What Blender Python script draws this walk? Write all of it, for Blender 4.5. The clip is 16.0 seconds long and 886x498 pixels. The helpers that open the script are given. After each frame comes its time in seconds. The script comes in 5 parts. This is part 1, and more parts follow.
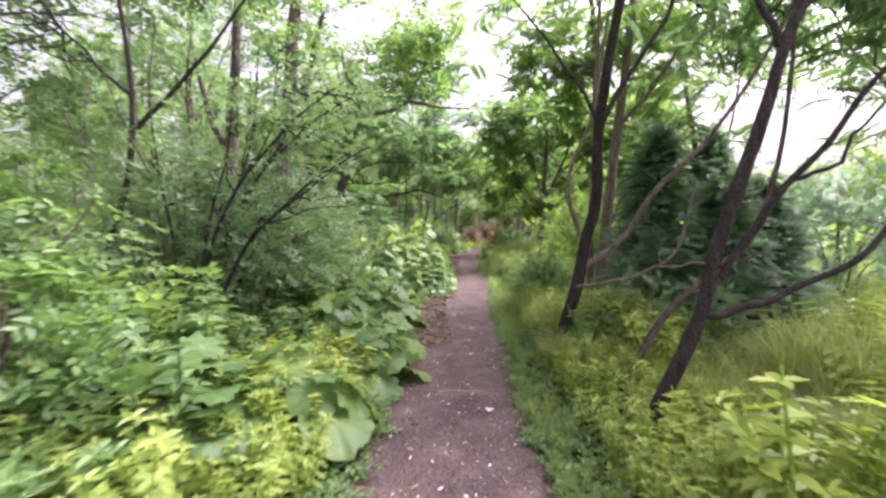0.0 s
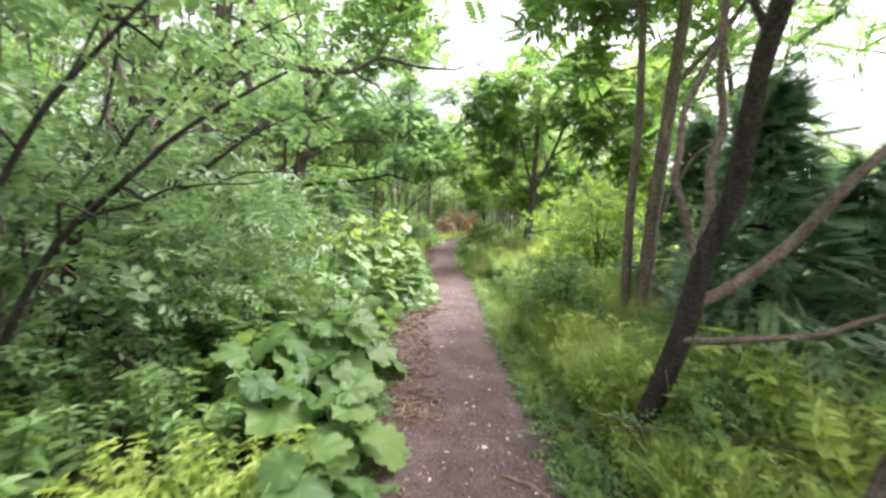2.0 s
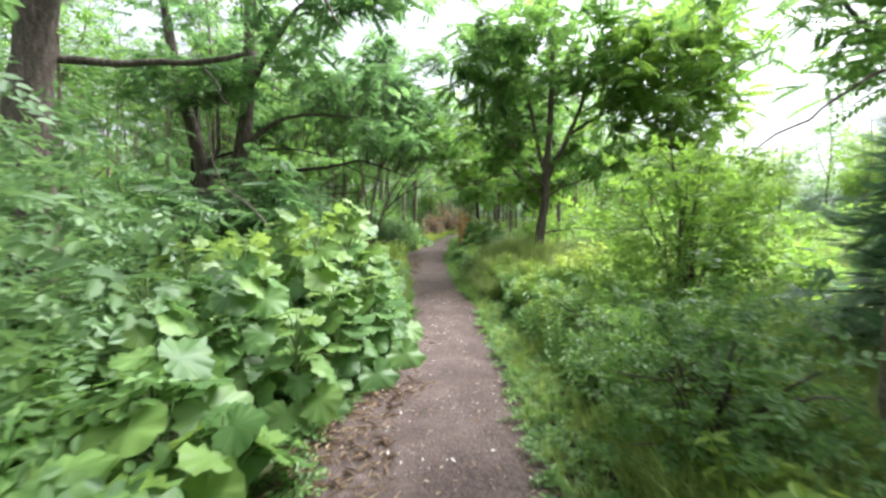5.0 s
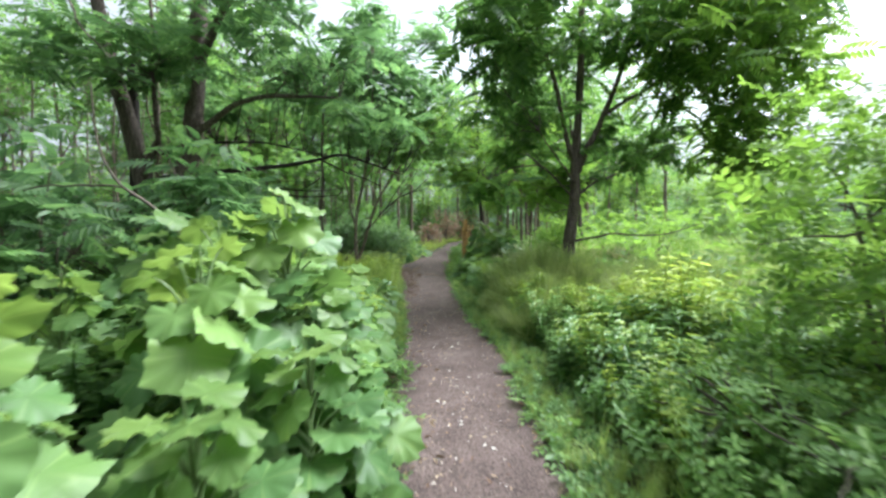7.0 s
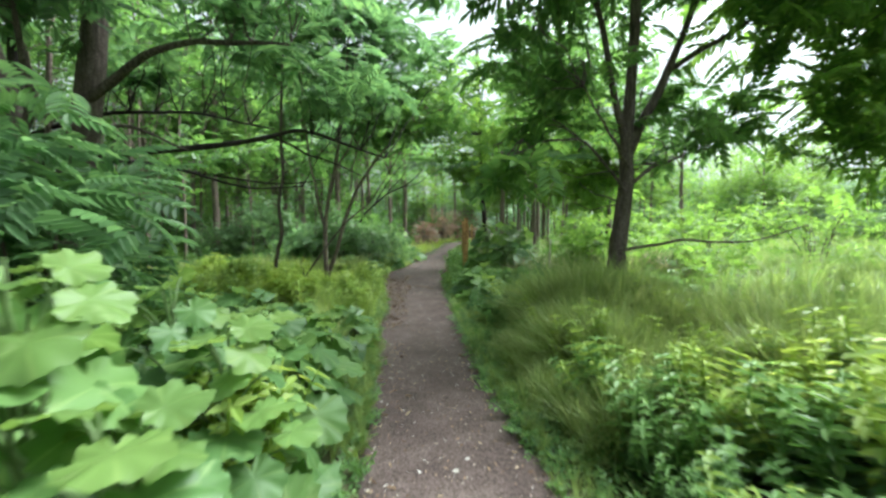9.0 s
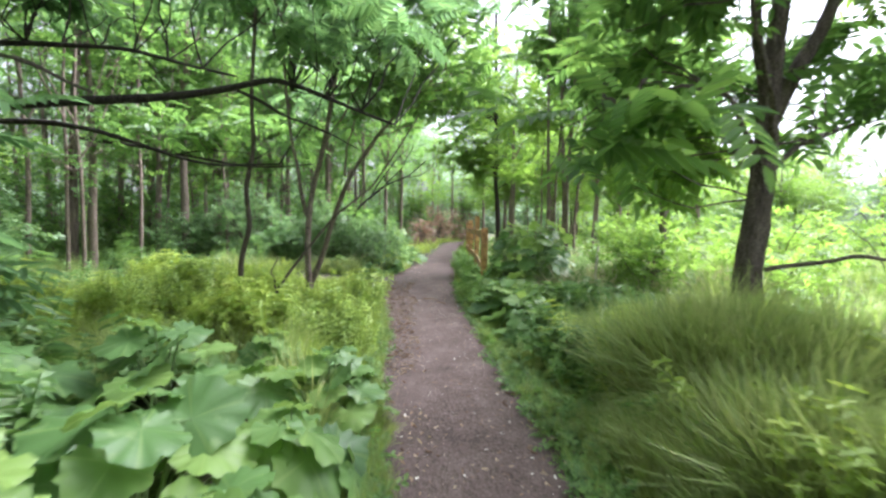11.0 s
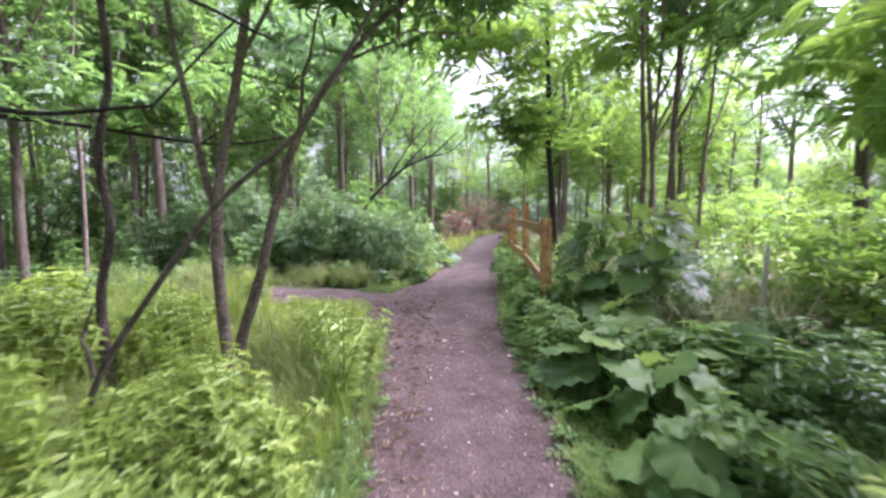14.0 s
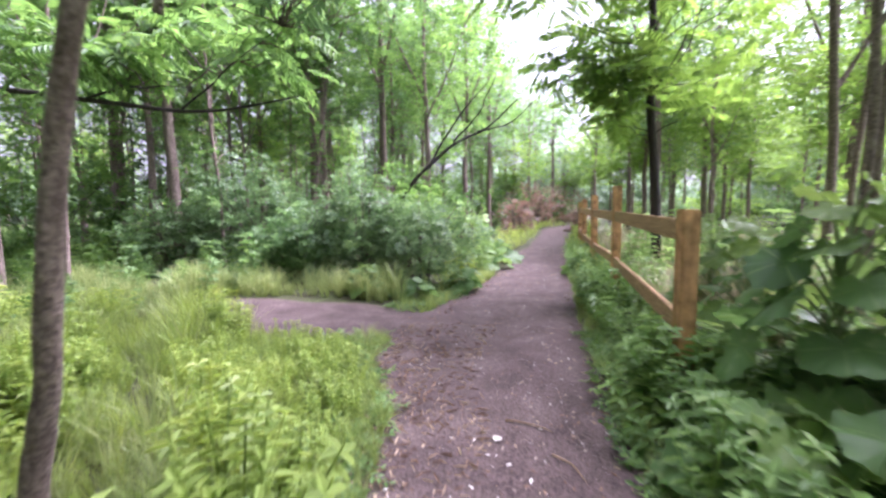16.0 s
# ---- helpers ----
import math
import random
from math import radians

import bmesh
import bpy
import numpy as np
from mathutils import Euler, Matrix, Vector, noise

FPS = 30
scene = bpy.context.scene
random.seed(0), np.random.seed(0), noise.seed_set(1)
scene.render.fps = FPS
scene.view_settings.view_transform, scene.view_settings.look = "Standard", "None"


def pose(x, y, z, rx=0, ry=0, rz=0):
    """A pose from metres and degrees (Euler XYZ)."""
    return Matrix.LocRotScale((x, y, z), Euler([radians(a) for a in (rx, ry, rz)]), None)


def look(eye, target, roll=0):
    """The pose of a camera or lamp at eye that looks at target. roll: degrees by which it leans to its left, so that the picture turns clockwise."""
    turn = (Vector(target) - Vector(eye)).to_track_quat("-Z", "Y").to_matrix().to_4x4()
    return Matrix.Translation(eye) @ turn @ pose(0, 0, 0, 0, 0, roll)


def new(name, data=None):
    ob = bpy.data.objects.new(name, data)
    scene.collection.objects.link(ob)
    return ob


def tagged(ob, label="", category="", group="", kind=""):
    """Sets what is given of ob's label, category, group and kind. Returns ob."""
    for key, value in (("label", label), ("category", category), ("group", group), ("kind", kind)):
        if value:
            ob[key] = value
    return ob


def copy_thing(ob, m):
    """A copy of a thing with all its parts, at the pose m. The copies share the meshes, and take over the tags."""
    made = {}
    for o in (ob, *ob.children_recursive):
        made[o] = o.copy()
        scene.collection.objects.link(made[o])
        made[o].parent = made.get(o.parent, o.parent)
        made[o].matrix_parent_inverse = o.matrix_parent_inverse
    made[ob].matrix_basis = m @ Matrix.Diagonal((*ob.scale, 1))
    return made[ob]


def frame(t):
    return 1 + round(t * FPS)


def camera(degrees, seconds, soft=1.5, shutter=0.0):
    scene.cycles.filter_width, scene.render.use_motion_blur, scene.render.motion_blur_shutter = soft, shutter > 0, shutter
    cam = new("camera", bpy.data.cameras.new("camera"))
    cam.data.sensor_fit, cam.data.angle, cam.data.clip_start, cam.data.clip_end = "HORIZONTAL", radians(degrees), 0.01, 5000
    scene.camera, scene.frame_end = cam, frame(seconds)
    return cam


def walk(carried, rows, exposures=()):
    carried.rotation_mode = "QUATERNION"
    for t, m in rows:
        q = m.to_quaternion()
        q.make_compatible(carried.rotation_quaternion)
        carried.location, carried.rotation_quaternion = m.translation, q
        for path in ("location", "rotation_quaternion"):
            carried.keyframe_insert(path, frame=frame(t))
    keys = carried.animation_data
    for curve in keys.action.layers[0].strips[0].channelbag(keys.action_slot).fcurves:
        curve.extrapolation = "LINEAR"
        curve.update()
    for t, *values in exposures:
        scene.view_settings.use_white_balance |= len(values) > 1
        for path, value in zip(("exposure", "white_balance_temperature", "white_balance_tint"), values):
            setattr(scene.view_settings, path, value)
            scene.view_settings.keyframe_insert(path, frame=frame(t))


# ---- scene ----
cam = camera(92.35, 16.0, soft=2.6, shutter=0.6)
# seconds, eye, then yaw (to the left), pitch (up) and roll in degrees
ROWS = [
    (0.0, 0.000, 0.000, 1.402, 4.81, -2.55, -0.12),
    (0.5, -0.088, 0.529, 1.405, 2.99, -3.10, 0.07),
    (1.0, -0.207, 1.050, 1.431, 2.50, -4.18, 0.49),
    (1.5, -0.298, 1.546, 1.475, 0.23, -3.84, 1.00),
    (2.0, -0.342, 2.049, 1.482, 0.67, -3.97, 0.89),
    (2.5, -0.325, 2.573, 1.471, -2.23, -4.10, 1.38),
    (3.0, -0.298, 3.103, 1.433, -0.67, -3.58, 0.96),
    (3.5, -0.284, 3.611, 1.443, -0.18, -3.64, 0.57),
    (4.0, -0.302, 4.165, 1.459, -0.53, -4.23, 0.23),
    (6.5, -0.395, 6.961, 1.386, -1.43, -3.24, 0.24),
    (7.0, -0.414, 7.546, 1.406, -1.28, -3.02, -0.76),
    (7.5, -0.440, 8.155, 1.448, -1.97, -3.48, -0.52),
    (8.0, -0.424, 8.764, 1.457, -1.32, -3.22, -0.45),
    (8.5, -0.360, 9.387, 1.451, -2.23, -3.00, -0.98),
    (9.0, -0.354, 9.974, 1.450, -1.79, -3.18, -0.57),
    (11.5, -0.799, 12.479, 1.423, -3.27, -3.43, 1.45),
    (12.0, -0.756, 12.947, 1.422, -2.64, -4.32, 0.84),
    (12.5, -0.696, 13.421, 1.430, -0.77, -4.22, 0.05),
    (13.0, -0.659, 13.947, 1.447, 1.04, -3.93, -0.52),
    (13.5, -0.623, 14.485, 1.438, 0.81, -4.64, -0.65),
    (14.0, -0.598, 15.047, 1.423, 1.85, -4.50, -0.59),
    (14.5, -0.614, 15.597, 1.429, 2.48, -4.96, -0.34),
    (15.0, -0.609, 16.174, 1.398, 3.62, -5.22, 0.19),
    (15.5, -0.610, 16.748, 1.390, 6.46, -5.56, -0.20),
    (16.0, -0.626, 17.281, 1.416, 9.83, -5.75, -0.82),
]


def eye_pose(x, y, z, yaw, pitch, roll):
    return pose(x, y, z, 0, 0, yaw) @ pose(0, 0, 0, 90 + pitch, 0, 0) @ pose(0, 0, 0, 0, 0, roll)


walk(cam, [(t, eye_pose(*r)) for t, *r in ROWS],
     exposures=[(0, 2.45, 6200, 36), (1.5, 2.65, 6300, 27), (2.5, 2.8, 6300, 21), (4, 2.65, 6150, 15), (6.5, 2.2, 5850, 4), (7.5, 2.2, 5700, 9), (9, 2.2, 5800, 0), (11.5, 2.85, 5800, 24), (14, 2.8, 5600, 42), (15, 2.7, 5550, 41), (16, 2.95, 5600, 42)])

# ---- light: an overcast summer day ----
world = bpy.data.worlds.new("overcast")
scene.world = world
world.use_nodes = True
wn = world.node_tree
sky = wn.nodes.new("ShaderNodeTexSky")
sky.sky_type = "NISHITA"
sky.sun_disc = False
sky.sun_elevation, sky.sun_rotation = radians(52), radians(60)
sky.dust_density, sky.air_density = 4.0, 1.0
fade = wn.nodes.new("ShaderNodeHueSaturation")
fade.inputs["Saturation"].default_value = 0.12
wn.links.new(sky.outputs[0], fade.inputs["Color"])
# cloud cover: three times as bright overhead as at the horizon
updir = wn.nodes.new("ShaderNodeTexCoord")
height = wn.nodes.new("ShaderNodeSeparateXYZ")
wn.links.new(updir.outputs["Generated"], height.inputs[0])
cloud = wn.nodes.new("ShaderNodeMapRange")
cloud.inputs["To Min"].default_value, cloud.inputs["To Max"].default_value = 0.5, 1.5
wn.links.new(height.outputs["Z"], cloud.inputs["Value"])
dim = wn.nodes.new("ShaderNodeVectorMath")
dim.operation = "SCALE"
wn.links.new(fade.outputs[0], dim.inputs[0])
wn.links.new(cloud.outputs[0], dim.inputs["Scale"])
wn.links.new(dim.outputs[0], wn.nodes["Background"].inputs["Color"])
wn.nodes["Background"].inputs["Strength"].default_value = 0.08
sun = bpy.data.lights.new("sun", "SUN")
sun.energy, sun.angle, sun.color = 3.0, radians(50), (1.0, 0.97, 0.9)
sun_ob = new("sun", sun)
sun_ob.matrix_world = look((20, 20, 40), (20 - math.sin(radians(60)), 20 - math.cos(radians(60)), 40 - math.tan(radians(52))))

# ---- materials ----


def nodes_of(name):
    m = bpy.data.materials.new(name)
    m.use_nodes = True
    return m, m.node_tree, m.node_tree.nodes, m.node_tree.links


def ramp(nd, stops):
    r = nd.new("ShaderNodeValToRGB")
    els = r.color_ramp.elements
    while len(els) < len(stops):
        els.new(0.5)
    for e, (p, c) in zip(els, stops):
        e.position, e.color = p, (*c, 1)
    return r


def leaf_mat(name, dark, mid, light, through_light=0.35, rough=0.5, object_random=False, veins=False):
    dark, mid, light = [tuple(1.15 * (0.8 * v + 0.2 * sum(c) / 3) for v in c) for c in (dark, mid, light)]
    m, nt, nd, lk = nodes_of(name)
    b = nd["Principled BSDF"]
    if object_random:
        rnd = nd.new("ShaderNodeObjectInfo").outputs["Random"]
    else:
        rnd = nd.new("ShaderNodeNewGeometry").outputs["Random Per Island"]
    pos = nd.new("ShaderNodeNewGeometry").outputs["Position"]
    patch = nd.new("ShaderNodeTexNoise")
    patch.inputs["Scale"].default_value = 0.9
    patch.inputs["Detail"].default_value = 3
    lk.new(pos, patch.inputs["Vector"])
    mixv = nd.new("ShaderNodeMath")
    mixv.operation = "MULTIPLY_ADD"
    lk.new(rnd, mixv.inputs[0])
    mixv.inputs[1].default_value = 0.55
    off = nd.new("ShaderNodeMath")
    off.operation = "MULTIPLY_ADD"
    lk.new(patch.outputs[0], off.inputs[0])
    off.inputs[1].default_value, off.inputs[2].default_value = 1.2, -0.38
    lk.new(off.outputs[0], mixv.inputs[2])
    r = ramp(nd, [(0.0, dark), (0.5, mid), (1.0, light)])
    lk.new(mixv.outputs[0], r.inputs[0])
    col = r.outputs[0]
    if veins:
        tc = nd.new("ShaderNodeTexCoord")
        sep = nd.new("ShaderNodeSeparateXYZ")
        lk.new(tc.outputs["Object"], sep.inputs[0])
        ang = nd.new("ShaderNodeMath")
        ang.operation = "ARCTAN2"
        lk.new(sep.outputs[0], ang.inputs[0])
        lk.new(sep.outputs[1], ang.inputs[1])
        mul = nd.new("ShaderNodeMath")
        mul.operation = "MULTIPLY"
        mul.inputs[1].default_value = 4.5
        lk.new(ang.outputs[0], mul.inputs[0])
        cs = nd.new("ShaderNodeMath")
        cs.operation = "COSINE"
        lk.new(mul.outputs[0], cs.inputs[0])
        vr = ramp(nd, [(0.93, (0, 0, 0)), (1.0, (0.2, 0.2, 0.2))])
        lk.new(cs.outputs[0], vr.inputs[0])
        mx = nd.new("ShaderNodeMix")
        mx.data_type = "RGBA"
        lk.new(vr.outputs[0], mx.inputs["Factor"])
        lk.new(col, mx.inputs[6])
        mx.inputs[7].default_value = (light[0] * 1.5, light[1] * 1.3, light[2] * 1.6, 1)
        # insect-bitten pale spots
        sp = nd.new("ShaderNodeTexNoise")
        sp.inputs["Scale"].default_value = 9
        sp.inputs["Detail"].default_value = 5
        lk.new(pos, sp.inputs["Vector"])
        sr = ramp(nd, [(0.60, (0, 0, 0)), (0.70, (0.55, 0.55, 0.55))])
        lk.new(sp.outputs[0], sr.inputs[0])
        m2 = nd.new("ShaderNodeMix")
        m2.data_type = "RGBA"
        lk.new(sr.outputs[0], m2.inputs["Factor"])
        lk.new(mx.outputs[2], m2.inputs[6])
        m2.inputs[7].default_value = (0.22, 0.3, 0.12, 1)
        col = m2.outputs[2]
        bp = nd.new("ShaderNodeBump")
        bp.inputs["Strength"].default_value = 0.35
        bp.inputs["Distance"].default_value = 0.01
        lk.new(sp.outputs[0], bp.inputs["Height"])
        lk.new(bp.outputs[0], b.inputs["Normal"])
    lk.new(col, b.inputs["Base Color"])
    b.inputs["Roughness"].default_value = rough
    b.inputs["Specular IOR Level"].default_value = 0.3 if veins else 0.5
    tr = nd.new("ShaderNodeBsdfTranslucent")
    hs = nd.new("ShaderNodeHueSaturation")
    hs.inputs["Hue"].default_value = 0.485
    hs.inputs["Saturation"].default_value = 1.1
    hs.inputs["Value"].default_value = 1.7
    lk.new(col, hs.inputs["Color"])
    lk.new(hs.outputs[0], tr.inputs["Color"])
    ms = nd.new("ShaderNodeMixShader")
    ms.inputs[0].default_value = through_light
    lk.new(b.outputs[0], ms.inputs[1])
    lk.new(tr.outputs[0], ms.inputs[2])
    lk.new(ms.outputs[0], nd["Material Output"].inputs["Surface"])
    return m


def rough_mat(name, stops, scale=8.0, stretch=(1, 1, 1), bump=0.5, dist=0.02, rough=0.9, detail=6, fine=None, island=0.0):
    m, nt, nd, lk = nodes_of(name)
    b = nd["Principled BSDF"]
    geo = nd.new("ShaderNodeNewGeometry")
    mp = nd.new("ShaderNodeMapping")
    mp.inputs["Scale"].default_value = stretch
    lk.new(geo.outputs["Position"], mp.inputs["Vector"])
    n1 = nd.new("ShaderNodeTexNoise")
    n1.inputs["Scale"].default_value = scale
    n1.inputs["Detail"].default_value = detail
    n1.inputs["Roughness"].default_value = 0.65
    lk.new(mp.outputs[0], n1.inputs["Vector"])
    src = n1.outputs[0]
    if island:
        ma = nd.new("ShaderNodeMath")
        ma.operation = "MULTIPLY_ADD"
        lk.new(geo.outputs["Random Per Island"], ma.inputs[0])
        ma.inputs[1].default_value = island
        lk.new(n1.outputs[0], ma.inputs[2])
        mb = nd.new("ShaderNodeMath")
        mb.operation = "SUBTRACT"
        lk.new(ma.outputs[0], mb.inputs[0])
        mb.inputs[1].default_value = island / 2
        src = mb.outputs[0]
    r = ramp(nd, stops)
    lk.new(src, r.inputs[0])
    col = r.outputs[0]
    if fine:
        n2 = nd.new("ShaderNodeTexNoise")
        n2.inputs["Scale"].default_value = fine
        n2.inputs["Detail"].default_value = 4
        lk.new(geo.outputs["Position"], n2.inputs["Vector"])
        r2 = ramp(nd, [(0.3, (0.5, 0.5, 0.5)), (0.7, (1.5, 1.5, 1.5))])
        lk.new(n2.outputs[0], r2.inputs[0])
        mx = nd.new("ShaderNodeMix")
        mx.data_type, mx.blend_type = "RGBA", "MULTIPLY"
        mx.inputs["Factor"].default_value = 1.0
        lk.new(col, mx.inputs[6])
        lk.new(r2.outputs[0], mx.inputs[7])
        col = mx.outputs[2]
        src = n2.outputs[0]
    lk.new(col, b.inputs["Base Color"])
    b.inputs["Roughness"].default_value = rough
    b.inputs["Specular IOR Level"].default_value = 0.25
    bp = nd.new("ShaderNodeBump")
    bp.inputs["Strength"].default_value = bump
    bp.inputs["Distance"].default_value = dist
    lk.new(src, bp.inputs["Height"])
    lk.new(bp.outputs[0], b.inputs["Normal"])
    return m


M_SOIL = rough_mat("forest_soil", [(0.3, (0.035, 0.03, 0.016)), (0.5, (0.055, 0.06, 0.025)), (0.75, (0.075, 0.10, 0.032))], 2.5, fine=40)
M_PATH = rough_mat("trodden_earth", [(0.25, (0.055, 0.038, 0.036)), (0.5, (0.095, 0.068, 0.063)), (0.75, (0.15, 0.112, 0.102))], 2.6, bump=1.0, dist=0.015, fine=55)
M_BARK = rough_mat("grey_brown_bark", [(0.3, (0.045, 0.035, 0.03)), (0.55, (0.13, 0.10, 0.088)), (0.8, (0.24, 0.20, 0.175))], 22, (1, 1, 0.14), 1.0, 0.03, fine=60)
M_DARKBARK = rough_mat("dark_wet_bark", [(0.3, (0.02, 0.016, 0.015)), (0.6, (0.05, 0.04, 0.038)), (0.85, (0.11, 0.095, 0.09))], 24, (1, 1, 0.2), 0.9, 0.02, fine=60)
M_PALEBARK = rough_mat("smooth_tan_bark", [(0.3, (0.10, 0.075, 0.06)), (0.6, (0.19, 0.15, 0.125)), (0.85, (0.30, 0.26, 0.22))], 14, (1, 1, 0.3), 0.7, 0.015, fine=45)
M_TWIG = rough_mat("bare_twig_bark", [(0.3, (0.05, 0.04, 0.032)), (0.7, (0.15, 0.125, 0.10))], 18)
M_CUT = rough_mat("new_fence_wood", [(0.3, (0.36, 0.19, 0.08)), (0.55, (0.47, 0.26, 0.12)), (0.8, (0.56, 0.34, 0.17))], 26, (1, 1, 0.08), 0.3, 0.003, 0.7, fine=9)
M_RAIL = rough_mat("weathered_rail_wood", [(0.3, (0.26, 0.15, 0.08)), (0.55, (0.40, 0.25, 0.13)), (0.8, (0.52, 0.36, 0.2))], 12, (1, 0.2, 3), 0.4, 0.006, 0.75, fine=70)
M_LITTER = rough_mat("dry_leaf_litter", [(0.2, (0.12, 0.07, 0.045)), (0.5, (0.26, 0.17, 0.11)), (0.85, (0.46, 0.36, 0.25))], 3, island=0.7)
M_CHIP = rough_mat("pale_wood_chips", [(0.3, (0.30, 0.24, 0.2)), (0.8, (0.75, 0.70, 0.66))], 3, island=0.8)
M_STRAW = leaf_mat("dry_seed_heads", (0.20, 0.20, 0.08), (0.34, 0.32, 0.15), (0.44, 0.40, 0.22), 0.3)
L_CANOPY = leaf_mat("canopy_leaves", (0.035, 0.085, 0.02), (0.075, 0.17, 0.03), (0.15, 0.28, 0.045), 0.52)
# distance haze put into the colour: paler, greyer and bluer than the near canopy
L_FAR = leaf_mat("hazed_far_leaves", (0.07, 0.12, 0.06), (0.12, 0.2, 0.10), (0.19, 0.29, 0.14), 0.45)
L_DEEP = leaf_mat("shaded_canopy_leaves", (0.04, 0.09, 0.035), (0.085, 0.18, 0.055), (0.14, 0.26, 0.065), 0.53)
L_BRIGHT = leaf_mat("sunny_yellow_green_leaves", (0.06, 0.13, 0.015), (0.115, 0.23, 0.025), (0.19, 0.32, 0.04), 0.53)
L_SHRUB = leaf_mat("shrub_leaves", (0.04, 0.09, 0.028), (0.09, 0.18, 0.055), (0.15, 0.26, 0.07), 0.35)
L_CONIFER = leaf_mat("dark_evergreen_needles", (0.045, 0.10, 0.05), (0.085, 0.18, 0.085), (0.15, 0.27, 0.11), 0.4)
L_WEED = leaf_mat("weed_leaves", (0.045, 0.11, 0.025), (0.10, 0.21, 0.04), (0.18, 0.32, 0.05), 0.4)
L_LUSH = leaf_mat("lush_weed_leaves", (0.07, 0.15, 0.035), (0.15, 0.28, 0.06), (0.25, 0.40, 0.08), 0.42)
L_YELLOW = leaf_mat("yellow_green_weed_leaves", (0.12, 0.20, 0.02), (0.23, 0.34, 0.035), (0.38, 0.46, 0.06), 0.42)
L_GRASS = leaf_mat("grass_blades", (0.11, 0.18, 0.03), (0.21, 0.30, 0.055), (0.34, 0.42, 0.10), 0.4)
# darker copy of L_GRASS: tree shade over the meadow is put into the colour
L_MEADOW = leaf_mat("tree_shaded_meadow_blades", (0.08, 0.14, 0.025), (0.16, 0.24, 0.045), (0.27, 0.35, 0.08), 0.4)
L_DRYGRASS = leaf_mat("olive_grass_blades", (0.11, 0.17, 0.035), (0.21, 0.285, 0.065), (0.36, 0.40, 0.13), 0.38)
L_BURDOCK = leaf_mat("burdock_leaf", (0.045, 0.11, 0.028), (0.09, 0.19, 0.042), (0.19, 0.31, 0.05), 0.35, 0.42, True, True)
L_YOUNG = leaf_mat("young_burdock_leaf", (0.065, 0.13, 0.026), (0.115, 0.205, 0.033), (0.185, 0.285, 0.046), 0.4, 0.42, True, True)
L_STALK = leaf_mat("green_stalk", (0.10, 0.16, 0.05), (0.16, 0.24, 0.08), (0.2, 0.3, 0.1), 0.2)

# ---- mesh helpers ----
rng = np.random.default_rng(7)


def make_mesh(name, verts, faces, mat, smooth=False):
    """One mesh of equal-sided faces, from arrays."""
    me = bpy.data.meshes.new(name)
    verts, faces = np.asarray(verts, np.float32), np.asarray(faces, np.int32)
    n, k = faces.shape
    me.vertices.add(len(verts))
    me.vertices.foreach_set("co", verts.ravel())
    me.loops.add(n * k)
    me.loops.foreach_set("vertex_index", faces.ravel())
    me.polygons.add(n)
    me.polygons.foreach_set("loop_start", np.arange(0, n * k, k, dtype=np.int32))
    me.polygons.foreach_set("use_smooth", np.full(n, smooth, dtype=bool))
    me.materials.append(mat)
    me.update(calc_edges=True)
    me.validate()
    return me


def thing(name, label, category, group="", kind="", at=(0, 0, 0)):
    ob = new(name)
    ob.location = at
    ob.empty_display_size = 0.1
    return tagged(ob, label, category, group, kind)


def part(name, me, parent, label="", kind=""):
    ob = new(name, me)
    ob.parent = parent
    return tagged(ob, label, kind=kind)


def single(name, me, label, category, kind="", group=""):
    return tagged(new(name, me), label, category, group, kind)


def turns(n, tilt=0.5, yaw=None):
    """Random turns: yaw round z, then a tilt about a random level axis."""
    a = rng.uniform(0, 2 * np.pi, n) if yaw is None else yaw
    b, c = rng.normal(0, tilt, n), rng.normal(0, tilt, n)
    ca, sa, cb, sb, cc, sc = np.cos(a), np.sin(a), np.cos(b), np.sin(b), np.cos(c), np.sin(c)
    o, z = np.ones(n), np.zeros(n)
    rz = np.stack([ca, -sa, z, sa, ca, z, z, z, o], -1).reshape(n, 3, 3)
    rx = np.stack([o, z, z, z, cb, -sb, z, sb, cb], -1).reshape(n, 3, 3)
    ry = np.stack([cc, z, sc, z, o, z, -sc, z, cc], -1).reshape(n, 3, 3)
    return rz @ rx @ ry


def strew(template, pos, rot, size):
    """The template (vertices, faces) at every place, as one pair of arrays."""
    tv, tf = template
    size = np.asarray(size)
    size = size[:, None, None] if size.ndim == 1 else size[:, None, :]
    v = np.einsum("nij,nkj->nki", rot, tv[None] * size) + pos[:, None]
    f = tf[None] + (np.arange(len(pos)) * len(tv))[:, None, None]
    return v.reshape(-1, 3), f.reshape(-1, tf.shape[1])


def merge(*pairs):
    vs, fs, o = [], [], 0
    for v, f in pairs:
        vs.append(v)
        fs.append(f + o)
        o += len(v)
    return np.concatenate(vs), np.concatenate(fs)


